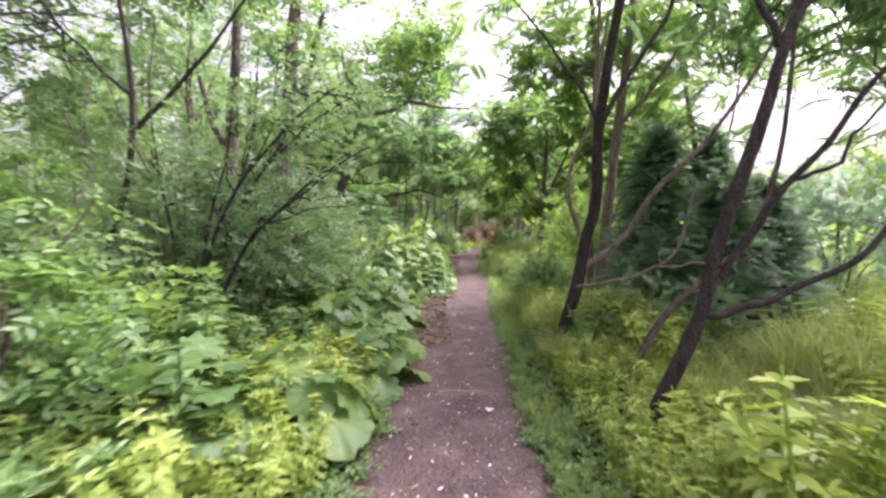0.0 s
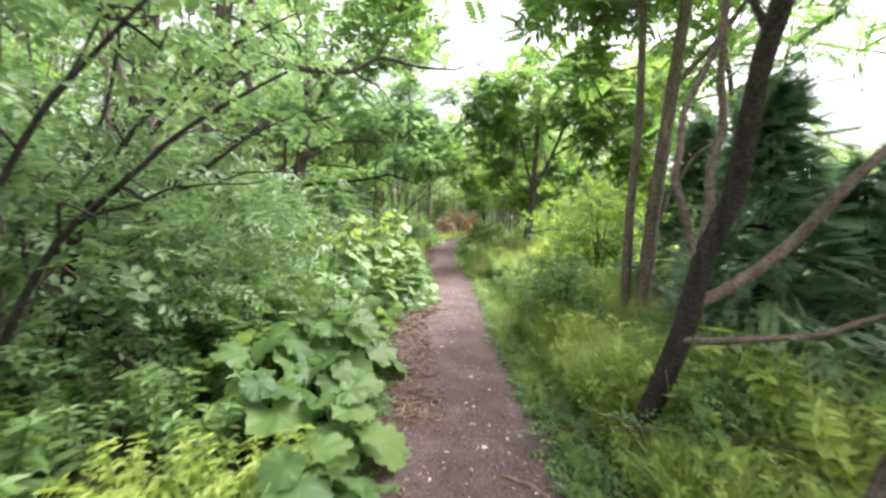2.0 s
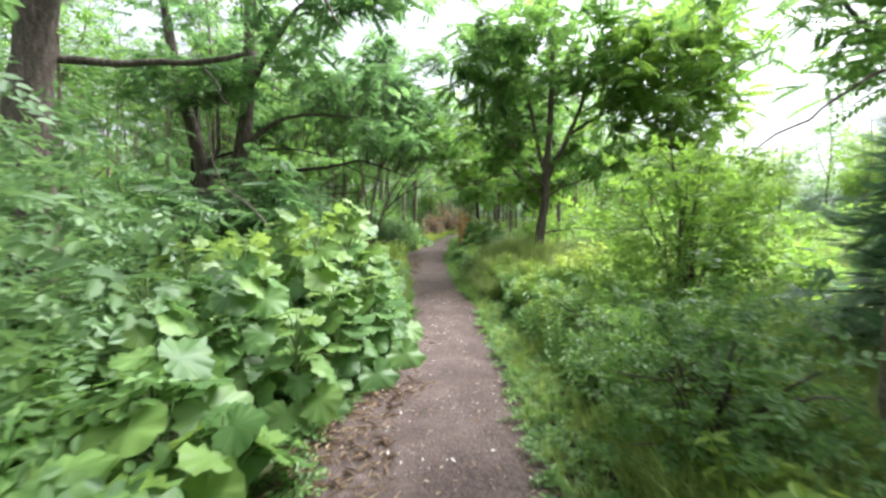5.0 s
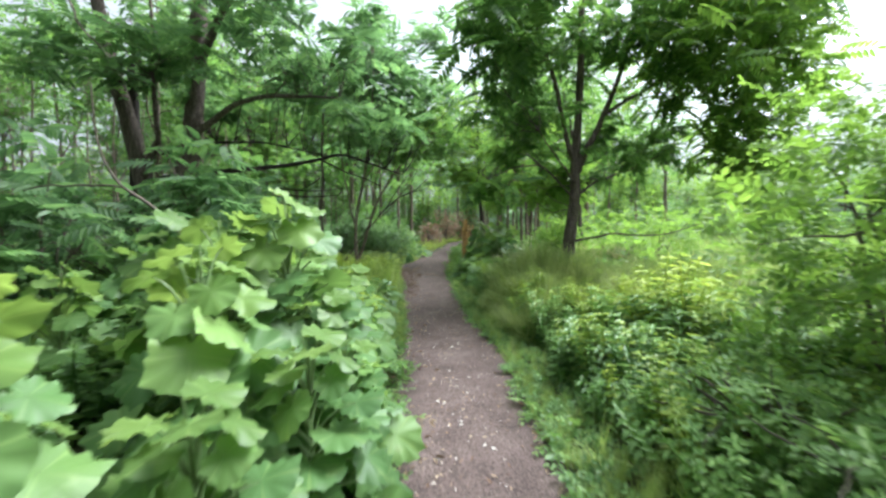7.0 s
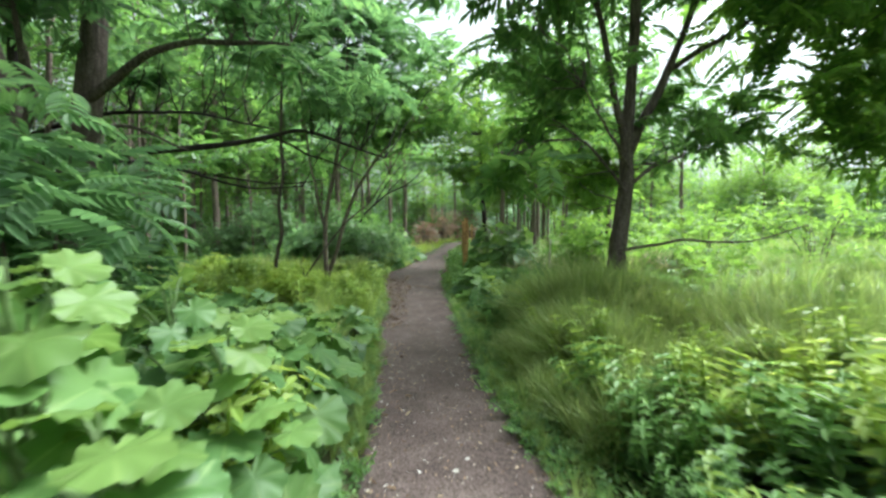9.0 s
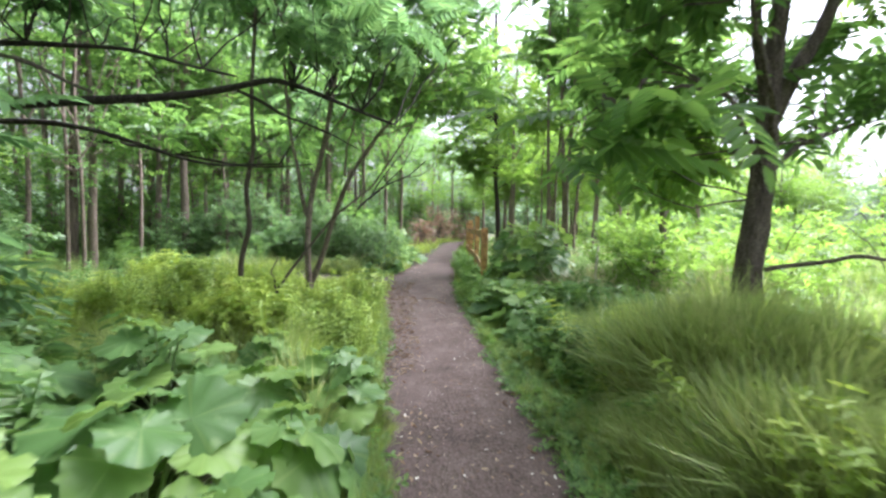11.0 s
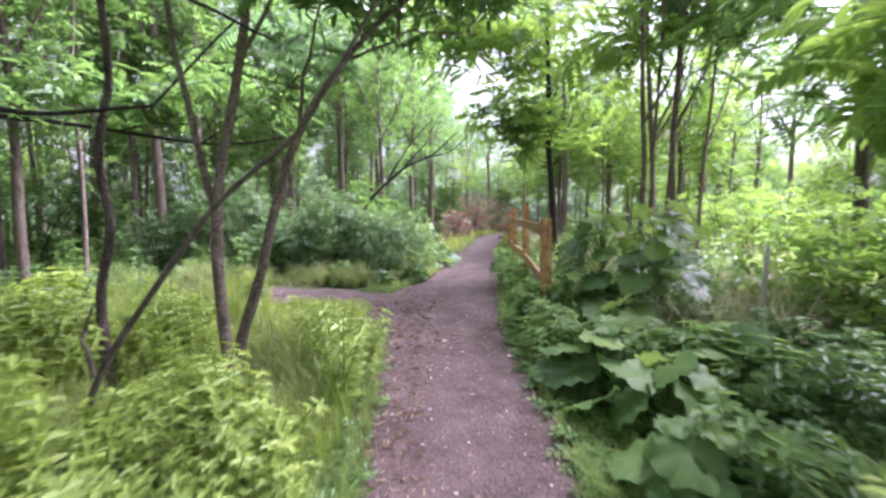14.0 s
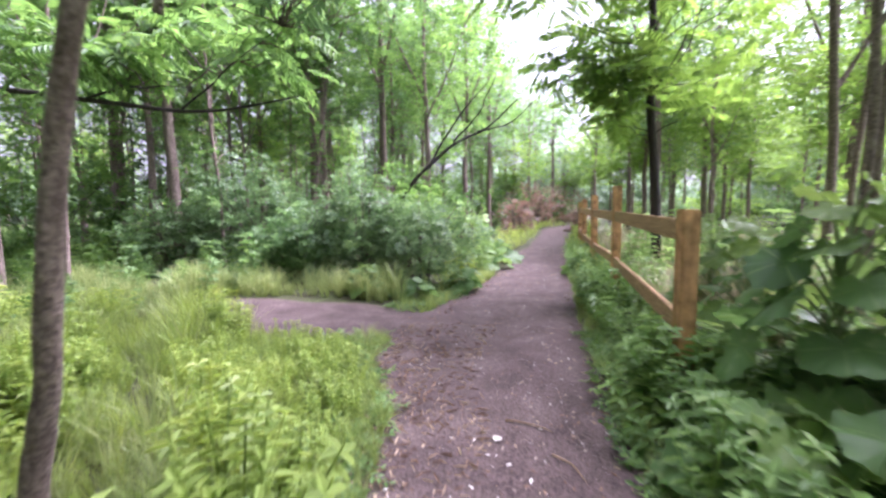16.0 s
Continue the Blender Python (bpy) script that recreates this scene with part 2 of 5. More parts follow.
def tube(points, radii, sides=7, lumpy=0.0):
    """A tapered tube of quads along a line of points, closed at its tip."""
    p = np.asarray(points, float)
    r = np.asarray(radii, float)
    d = np.gradient(p, axis=0)
    d /= np.linalg.norm(d, axis=1, keepdims=True) + 1e-9
    ref = np.array([[0.8, 0.6, 0.0]]) if np.abs(d[:, 2]).mean() > 0.55 else np.array([[0.1, 0.2, 1.0]])
    u = np.cross(d, ref)
    u /= np.linalg.norm(u, axis=1, keepdims=True)
    w = np.cross(d, u)
    a = np.linspace(0, 2 * np.pi, sides, endpoint=False)
    k = 1 + lumpy * rng.normal(0, 1, (len(p), sides))
    ring = p[:, None] + (r[:, None] * k)[..., None] * (np.cos(a)[None, :, None] * u[:, None] + np.sin(a)[None, :, None] * w[:, None])
    i, j = np.meshgrid(np.arange(len(p) - 1), np.arange(sides), indexing="ij")
    q = np.stack([i * sides + j, i * sides + (j + 1) % sides, (i + 1) * sides + (j + 1) % sides, (i + 1) * sides + j], -1).reshape(-1, 4)
    return ring.reshape(-1, 3), q


def bend(points, steps, wob):
    """A smooth, slightly crooked line through a few control points."""
    p = np.asarray(points, float)
    t = np.linspace(0, len(p) - 1, steps)
    out = np.stack([np.interp(t, np.arange(len(p)), p[:, k]) for k in range(3)], -1)
    for _ in range(2):
        out[1:-1] = (out[:-2] + 2 * out[1:-1] + out[2:]) / 4
    u = np.linspace(0, 1, steps)
    for k in range(3):
        a, b = rng.uniform(0, 6.28, 2)
        out[:, k] += wob * np.sin(np.pi * u) * (np.sin(9 * u + a) + 0.5 * np.sin(21 * u + b))
    return out


def limb(points, r0, r1, steps=12, sides=8, wob=0.02):
    return tube(bend(points, steps, wob), np.linspace(r0, r1, steps), sides, 0.05)


# ---- leaf templates: quads, one unit long along +y ----
def blade(width=0.45, fold=0.07, droop=0.12):
    v = np.array([[0, 0, 0], [width * 0.45, 0.28, fold], [width * 0.42, 0.66, fold - droop * 0.4], [0, 1, -droop],
                  [-width * 0.42, 0.66, fold - droop * 0.4], [-width * 0.45, 0.28, fold]])
    return v, np.array([[0, 1, 2, 3], [3, 4, 5, 0]])


def turn_z(a):
    return np.array([[math.cos(a), -math.sin(a), 0], [math.sin(a), math.cos(a), 0], [0, 0, 1]])


def turn_x(a):
    return np.array([[1, 0, 0], [0, math.cos(a), -math.sin(a)], [0, math.sin(a), math.cos(a)]])


def pinnate(pairs=6, length=1.0, leaflet=0.34, width=0.36, sag=0.3):
    """A feather leaf: leaflets in pairs along a sagging stalk."""
    out = []
    for i in range(pairs):
        s = 0.18 + 0.78 * i / pairs
        size = leaflet * (0.75 + 0.6 * math.sin(math.pi * (0.2 + 0.7 * i / pairs)) * 0.6)
        for side in (1, -1):
            v, f = blade(width)
            v = (v * size) @ turn_x(-0.25).T @ turn_z(-side * 1.05).T + [0, s * length, -sag * s * s]
            out.append((v, f))
    v, f = blade(width)
    out.append(((v * leaflet) @ turn_x(-0.5).T + [0, 0.94 * length, -sag * 0.9], f))
    return merge(*out)


def twig_spray(n=7, leaf=0.33, width=0.55):
    """A leafy twig with alternate leaves."""
    out = []
    for i in range(n):
        s = 0.1 + 0.85 * i / n
        side = 1 if i % 2 else -1
        v, f = blade(width)
        v = (v * leaf * (1.1 - 0.35 * s)) @ turn_x(0.2 - 0.5 * ((i * 37) % 10) / 10).T @ turn_z(-side * (1.15 - 0.5 * s)).T + [0, s, 0.05 * math.sin(5 * s)]
        out.append((v, f))
    return merge(*out)


def upright_weed(levels=6, leaf=0.34, width=0.4):
    """A stem one unit high with leaves in pairs that shrink upwards."""
    out = [tube([[0, 0, 0], [0.02, 0.01, 0.5], [0, 0.03, 0.97]], [0.012, 0.01, 0.006], 4)]
    for i in range(levels):
        z = 0.22 + 0.76 * i / levels
        for k in range(2 if i < levels - 1 else 4):
            a = i * 1.5 + k * (math.pi if i < levels - 1 else math.pi / 2)
            v, f = blade(width, 0.06, 0.3)
            out.append(((v * leaf * (1.15 - 0.6 * z)) @ turn_x(0.35).T @ turn_z(a).T + [0, 0, z], f))
    return merge(*out)


def tuft(n=11, spread=0.34, width=0.022, seed=1):
    """A tuft of bending grass blades one unit high."""
    g = np.random.default_rng(seed)
    out = []
    for i in range(n):
        a, lean, h = g.uniform(0, 6.28), g.uniform(0.15, 1) * spread, g.uniform(0.6, 1)
        d, s = np.array([math.cos(a), math.sin(a), 0]), np.array([-math.sin(a), math.cos(a), 0]) * width
        b = d * g.uniform(0, 0.08)
        m = b + d * lean * 0.35 + [0, 0, h * 0.6]
        t = b + d * lean * 1.25 + [0, 0, h * (1 - 0.35 * lean)]
        out.append((np.array([b - s, b + s, m + s * 0.8, m - s * 0.8, t + s * 0.1, t - s * 0.1]), np.array([[0, 1, 2, 3], [3, 2, 4, 5]])))
    return merge(*out)


def fir_spray():
    """A flat evergreen spray of short, dense needles."""
    out = []
    for i in range(10):
        s = i / 10
        for side in (1, -1):
            v, f = blade(0.3, 0.02, 0.05)
            out.append(((v * (0.34 - 0.2 * s)) @ turn_x(-0.15).T @ turn_z(-side * 0.8).T + [0, s, -0.12 * s], f))
    return merge(*out)


PINNATE, SPRAY, WEED, FIR = pinnate(), twig_spray(), upright_weed(9, 0.2, 0.5), fir_spray()
FINE_PINNATE = pinnate(9, 1.0, 0.2, 0.42, 0.35)
NETTLE = upright_weed(9, 0.24, 0.48)
FINE_WEED = upright_weed(11, 0.16, 0.5)
TUFTS = [tuft(16, 0.4, 0.0075, k) for k in range(3)]

# ---- the plan: the path's edges by distance along the walk ----
EDGE_Y = [-8, 2.1, 3.5, 5.4, 7.0, 8.2, 9.2, 10.5, 12.2, 14.2, 16.0, 17.5, 19.8, 21.0, 22.6, 24.5, 26.4, 29.7, 32.3, 43, 60]
EDGE_L = [-0.65, -0.65, -0.7, -0.82, -1.0, -1.12, -0.72, -0.64, -0.74, -0.9, -1.08, -1.15, -1.42, -1.95, -1.85, -1.3, -0.95, -0.65, -0.15, 1.0, 8.0]
EDGE_R = [0.48, 0.46, 0.36, 0.33, 0.3, 0.3, 0.33, 0.3, 0.33, 0.14, 0.06, 0.08, 0.04, 0.08, 0.15, 0.33, 0.42, 0.75, 0.9, 2.4, 9.4]


def left_edge(y):
    return np.interp(y, EDGE_Y, EDGE_L)


def right_edge(y):
    return np.interp(y, EDGE_Y, EDGE_R)


def off_path(x, y, gap=0.0):
    """True beside the path and its side branch."""
    main = (x > left_edge(y) - gap) & (x < right_edge(y) + gap)
    side = (x < -0.8) & (y > 21.25 - 0.2 * (x + 1.3) - gap) & (y < 22.75 - 0.06 * (x + 1.3) + gap) & (x > -5)
    return ~(main | side)


def rise(x, y):
    """Gentle unevenness of the ground."""
    away = np.clip(np.minimum(np.abs(x - left_edge(y)), np.abs(x - right_edge(y))), 0, 1.5)
    inside = (x > left_edge(y)) & (x < right_edge(y))
    return np.where(inside, 0, away * 0.05 * (1 + np.sin(x * 1.7 + 1) * np.cos(y * 1.3)))


def grid(xs, ys, height):
    gx, gy = np.meshgrid(xs, ys)
    v = np.stack([gx, gy, height(gx, gy)], -1).reshape(-1, 3)
    i, j = np.meshgrid(np.arange(len(ys) - 1), np.arange(len(xs) - 1), indexing="ij")
    a = i * len(xs) + j
    return v, np.stack([a, a + 1, a + 1 + len(xs), a + len(xs)], -1).reshape(-1, 4)


gx = np.concatenate([[-600, -150, -60, -30], np.linspace(-14, 14, 85), [30, 60, 150, 600]])
gy = np.concatenate([[-600, -150, -50, -20], np.linspace(-8, 46, 160), [70, 120, 300, 900]])
single("ground", make_mesh("ground", *grid(gx, gy, lambda x, y: rise(x, y) - 0.012), M_SOIL, True), "dark woodland soil under weeds and grass", "ground", "structure")


def path_strip():
    ys, us = np.linspace(-7.5, 58, 420), np.linspace(0, 1, 17)
    y, u = np.meshgrid(ys, us, indexing="ij")
    wob_l = 0.04 * np.sin(ys * 3.1) * np.cos(ys * 1.27 + 1) + 0.02 * np.sin(ys * 9.3) + rng.normal(0, 0.015, len(ys))
    wob_r = 0.04 * np.sin(ys * 2.7 + 2) * np.cos(ys * 1.5) + 0.02 * np.sin(ys * 8.1 + 1) + rng.normal(0, 0.015, len(ys))
    l, r = (left_edge(ys) - 0.07 + wob_l)[:, None], (right_edge(ys) + 0.07 + wob_r)[:, None]
    x = l + (r - l) * u
    z = 0.012 - 0.028 * np.abs(2 * u - 1) ** 6 + 0.006 * np.sin(x * 5 + y * 2) * np.sin(y * 3.3) + 0.004 * np.sin(x * 17) * np.sin(y * 13)
    v = np.stack([x, y, z], -1).reshape(-1, 3)
    i, j = np.meshgrid(np.arange(len(ys) - 1), np.arange(len(us) - 1), indexing="ij")
    a = i * len(us) + j
    return v, np.stack([a, a + 1, a + 1 + len(us), a + len(us)], -1).reshape(-1, 4)


single("path", make_mesh("path", *path_strip(), M_PATH, True), "trodden reddish-brown earth footpath with wood chips", "path", "structure")


def side_strip():
    xs, us = np.linspace(-0.9, -5.2, 40), np.linspace(0, 1, 11)
    x, u = np.meshgrid(xs, us, indexing="ij")
    lo, hi = 21.15 - 0.2 * (x + 1.3), 22.85 - 0.06 * (x + 1.3)
    y = lo + (hi - lo) * u + 0.06 * np.sin(x * 4)
    z = 0.017 - 0.03 * np.abs(2 * u - 1) ** 6 + rise(x, y)
    v = np.stack([x, y, z], -1).reshape(-1, 3)
    i, j = np.meshgrid(np.arange(len(xs) - 1), np.arange(len(us) - 1), indexing="ij")
    a = i * len(us) + j
    return v, np.stack([a, a + len(us), a + len(us) + 1, a + 1], -1).reshape(-1, 4)


single("path_branch", make_mesh("path_branch", *side_strip(), M_PATH, True), "earth side path forking off under the trees", "path", "structure")

# ---- trees ----


def crown_points(clumps, n, spread):
    """Places for sprays: gathered in clumps with gaps between."""
    c = np.asarray(clumps)
    k = rng.integers(0, len(c), n)
    return c[k] + rng.normal(0, 1, (n, 3)) * np.asarray(spread)


def in_ellipsoid(n, centre, radii, hollow=0.35):
    d = rng.normal(0, 1, (n, 3))
    d /= np.linalg.norm(d, axis=1, keepdims=True)
    return np.asarray(centre) + d * np.asarray(radii) * (rng.uniform(hollow, 1, (n, 1)) ** 0.6)


def tree(name, label, limbs, crowns, bark, leaf, template=PINNATE, spray=0.5, sag=0.35, twigs=True):
    """limbs: (points, radius at base, radius at tip, bark of its own if any); crowns: (centre, radii, clumps, sprays)."""
    base = limbs[0][0][0]
    t = thing(name, label, "tree", at=base)
    o = np.array(base)
    wood = [limb(np.array(p) - o, a, b, max(12, 4 * len(p)), 10 if a > 0.05 else 6) for p, a, b, *_ in limbs]
    ends = np.concatenate([bend(np.array(p) - o, 12, 0)[4:] for p, a, b, *_ in limbs])
    part("trunk", make_mesh("trunk", *wood[0], bark, True), t)
    for w, (_, _, _, *own) in zip(wood[1:], limbs[1:]):
        part("limb", make_mesh("limb", *w, (own or [bark])[0], True), t)
    leaves, sticks = {}, []
    for centre, radii, clumps, n, *own in crowns:
        c = in_ellipsoid(clumps, np.array(centre) - o, radii)
        p = crown_points(c, n, np.array([0.36, 0.36, 0.26]) * max(0.5, min(radii) / 1.4))
        leaves.setdefault((own or [leaf])[0], []).append(strew(template, p, turns(n, sag), rng.uniform(0.65, 1.2, n) * spray))
        if twigs:
            for q in c:
                e = ends[np.argmin(((ends - q) ** 2).sum(1) + 0.6 * (ends[:, 2] > q[2]))]
                mid = (e + q) / 2 + rng.normal(0, 0.16, 3)
                if np.linalg.norm(q - e) < 3.2:
                    sticks.append(tube(bend([e, mid, q], 8, 0.05), np.linspace(0.011, 0.003, 8), 4))
    if sticks:
        part("twig_growth", make_mesh("twig_growth", *merge(*sticks), bark, True), t, kind="stuff")
    for mat, sets in leaves.items():
        part("crown", make_mesh("crown", *merge(*sets), mat), t)
    return t


# right of the path, from the start of the walk on
tree("leaning_tree", "dark leaning tree with forked bare limbs beside the path",
     [([(0.99, 2.62, -0.05), (1.09, 2.69, 0.18), (1.17, 2.73, 0.35), (1.39, 2.73, 0.88), (1.49, 2.73, 1.36), (1.65, 2.73, 2.09), (1.80, 2.73, 2.54), (2.09, 2.73, 3.08), (2.35, 2.81, 4.09)], 0.056, 0.027),
      ([(1.39, 2.73, 0.87), (1.59, 2.73, 0.90), (1.85, 2.73, 0.99), (2.36, 2.73, 1.32), (2.77, 2.81, 1.82)], 0.031, 0.013),
      ([(1.47, 2.73, 1.11), (1.83, 2.73, 1.65), (2.32, 2.73, 2.27), (2.77, 2.65, 3.00)], 0.028, 0.012),
      ([(1.83, 2.73, 1.67), (2.18, 2.81, 1.82), (2.68, 2.98, 2.32)], 0.018, 0.007),
      ([(1.77, 2.73, 2.49), (1.67, 2.81, 2.91), (1.59, 2.90, 3.58)], 0.024, 0.01)],
     [((3.2, 3.6, 5.0), (1.8, 1.4, 1.0), 26, 270), ((4.2, 3.6, 3.4), (1.0, 1.2, 0.8), 14, 160)], M_DARKBARK, L_DEEP, PINNATE, 0.42)
tree("multi_stem_tree", "dark multi-stemmed tree forking low with pale spreading limbs",
     [([(0.84, 4.65, -0.05), (0.93, 4.56, 0.46), (1.05, 4.48, 1.0), (1.07, 4.4, 1.37), (1.14, 4.25, 1.75), (1.1, 4.0, 2.4), (1.08, 3.8, 2.7), (1.15, 3.5, 3.5)], 0.072, 0.036),
      ([(1.05, 4.45, 1.02), (1.24, 4.42, 1.14), (1.47, 4.3, 1.4), (1.57, 4.1, 1.68), (1.96, 4.0, 2.07), (2.28, 4.0, 2.58), (2.55, 4.0, 3.04), (2.8, 4.0, 3.6)], 0.036, 0.014, M_PALEBARK),
      ([(1.0, 4.45, 0.82), (1.2, 4.25, 0.88), (1.4, 4.05, 0.94), (1.66, 3.9, 1.1), (1.78, 3.9, 1.3), (1.9, 3.95, 1.8)], 0.022, 0.008, M_PALEBARK),
      ([(1.6, 3.92, 1.07), (1.85, 3.85, 1.09), (2.1, 3.8, 1.12), (2.5, 3.75, 1.26)], 0.015, 0.006, M_PALEBARK),
      ([(1.1, 4.05, 2.3), (0.95, 4.2, 2.85), (0.6, 4.5, 3.4), (0.2, 4.4, 3.9)], 0.022, 0.008),
      ([(1.1, 4.02, 2.35), (1.5, 4.2, 3.0), (1.95, 4.5, 3.75), (2.2, 4.6, 4.8)], 0.028, 0.012),
      ([(1.05, 4.43, 1.3), (0.98, 4.45, 1.45), (0.9, 4.45, 1.72), (0.93, 4.45, 1.99), (1.03, 4.45, 2.24), (1.14, 4.45, 2.6), (1.3, 4.5, 3.6)], 0.028, 0.014, M_PALEBARK),
      ([(1.08, 4.43, 1.32), (1.17, 4.55, 1.5), (1.19, 4.55, 1.87), (1.2, 4.55, 2.23), (1.19, 4.55, 2.6), (1.25, 4.6, 4.0)], 0.032, 0.018, M_PALEBARK),
      ([(1.22, 3.74, -0.05), (1.37, 3.72, 0.32), (1.47, 3.72, 0.47), (1.76, 3.72, 0.87), (2.14, 3.72, 1.25), (2.33, 3.72, 1.53), (2.45, 3.72, 2.13), (2.54, 3.72, 2.75), (2.6, 3.8, 3.8)], 0.04, 0.014, M_BARK),
      ([(1.35, 4.55, 0.98), (1.31, 4.5, 1.18), (1.28, 4.5, 1.28)], 0.006, 0.003, M_PALEBARK)],
     [((1.6, 4.9, 5.0), (2.0, 1.4, 0.9), 30, 220), ((3.4, 5.2, 4.2), (1.2, 1.2, 0.9), 16, 190)], M_DARKBARK, L_DEEP, PINNATE, 0.4)
tree("twin_trunk_tree", "two slim tan trunks rising from one root, feathery leaves",
     [([(1.97, 7.1, -0.05), (1.97, 7.1, 0.3), (2.03, 7.1, 0.95), (2.1, 7.1, 1.61), (2.17, 7.1, 2.92), (2.4, 7.1, 4.6), (2.5, 7.2, 6.5)], 0.105, 0.05),
      ([(1.83, 7.2, -0.05), (1.82, 7.2, 0.5), (1.86, 7.2, 1.61), (1.9, 7.2, 2.97), (1.85, 7.2, 4.6), (1.7, 7.3, 6.3)], 0.062, 0.035),
      ([(2.14, 7.15, 1.5), (2.3, 7.2, 1.85), (2.57, 7.2, 2.29), (2.83, 7.2, 2.48), (3.5, 7.2, 3.0)], 0.03, 0.012),
      ([(2.1, 7.1, 1.4), (2.0, 7.1, 1.75), (2.02, 7.1, 2.0)], 0.026, 0.01),
      ([(1.9, 7.2, 2.2), (1.5, 7.3, 2.0), (1.2, 7.4, 1.75)], 0.012, 0.004),
      ([(2.17, 7.1, 2.95), (2.9, 7.0, 3.9), (3.6, 7.0, 5.0)], 0.04, 0.015)],
     [((1.7, 7.6, 5.2), (1.9, 1.6, 1.1), 30, 280), ((3.6, 7.6, 4.6), (1.5, 1.5, 1.3), 24, 220), ((1.1, 8.2, 4.1), (0.8, 0.8, 0.6), 10, 110)], M_PALEBARK, L_CANOPY, PINNATE, 0.45)
tree("meadow_edge_tree", "forked tree with drooping feathery foliage at the meadow edge",
     [([(2.13, 15.6, -0.05), (2.17, 15.6, 0.6), (2.19, 15.7, 1.05), (2.3, 15.7, 2.0), (2.34, 15.7, 2.66), (2.42, 15.7, 3.97), (2.44, 15.7, 6.0)], 0.15, 0.05),
      ([(2.31, 15.7, 2.3), (2.55, 15.7, 2.9), (2.92, 15.7, 3.52), (3.36, 15.7, 4.77), (3.9, 15.7, 6.2)], 0.075, 0.025),
      ([(2.32, 15.7, 2.5), (2.1, 15.6, 3.2), (1.8, 15.5, 4.2), (1.4, 15.4, 5.4)], 0.06, 0.02),
      ([(2.22, 15.5, 1.1), (2.9, 15.4, 1.25), (3.69, 15.5, 1.14), (4.7, 15.5, 1.41)], 0.025, 0.008),
      ([(2.4, 15.7, 2.0), (2.9, 15.9, 2.3), (3.6, 16.2, 2.5)], 0.03, 0.01),
      ([(2.3, 15.6, 2.2), (1.9, 15.2, 2.5), (1.4, 14.8, 3.0)], 0.03, 0.01),
      ([(2.25, 15.6, 1.9), (1.6, 15.2, 2.5), (1.0, 14.9, 2.4), (0.5, 14.7, 2.2)], 0.022, 0.006),
      ([(2.9, 15.7, 3.5), (4.0, 15.6, 4.2), (5.2, 15.4, 4.4)], 0.04, 0.01),
      ([(4.4, 15.55, 4.3), (5.2, 15.4, 4.0), (5.6, 15.3, 3.3), (5.7, 15.3, 2.6)], 0.018, 0.005)],
     [((2.4, 15.5, 5.6), (2.2, 1.8, 1.2), 36, 520), ((4.9, 15.4, 4.7), (1.5, 1.2, 1.6), 40, 640, L_BRIGHT), ((5.5, 15.3, 2.9), (0.9, 0.8, 0.9), 20, 260, L_BRIGHT), ((6.0, 16.0, 6.0), (1.2, 1.0, 1.0), 20, 240), ((0.45, 14.75, 2.15), (0.5, 0.35, 0.25), 7, 26),
      ((1.0, 14.6, 4.6), (0.9, 1.2, 0.8), 14, 190), ((3.4, 16.2, 2.9), (1.2, 0.8, 0.5), 12, 130), ((1.2, 15.6, 3.3), (0.8, 0.8, 0.5), 10, 110), ((2.3, 17.6, 2.6), (0.9, 0.6, 0.8), 16, 190, L_BRIGHT)],
     M_BARK, L_CANOPY, PINNATE, 0.5, 0.45)
for bx, by, n in ((4.7, 9.7, 330), (6.6, 6.8, 330), (5.6, 4.4, 260), (3.8, 19.9, 520)):
    tree("feathery_tree", "slim forked tree with thin feathery crown against the sky",
         [([(bx, by, -0.05), (bx + 0.1, by, 1.8), (bx - 0.1, by, 3.6), (bx - 0.5, by, 5.6)], 0.08, 0.03),
          ([(bx + 0.05, by, 1.9), (bx + 0.7, by + 0.1, 3.2), (bx + 1.0, by + 0.2, 5.2)], 0.05, 0.015),
          ([(bx, by, 2.8), (bx - 0.8, by + 0.2, 3.8), (bx - 1.3, by + 0.4, 5.0)], 0.035, 0.01)],
         [((bx, by + 0.3, 5.0), (1.9, 1.6, 1.6), 34, n), ((bx - 0.6, by, 3.2), (1.1, 1.0, 0.7), 10, 110)], M_BARK, L_CANOPY, FINE_PINNATE, 0.5)
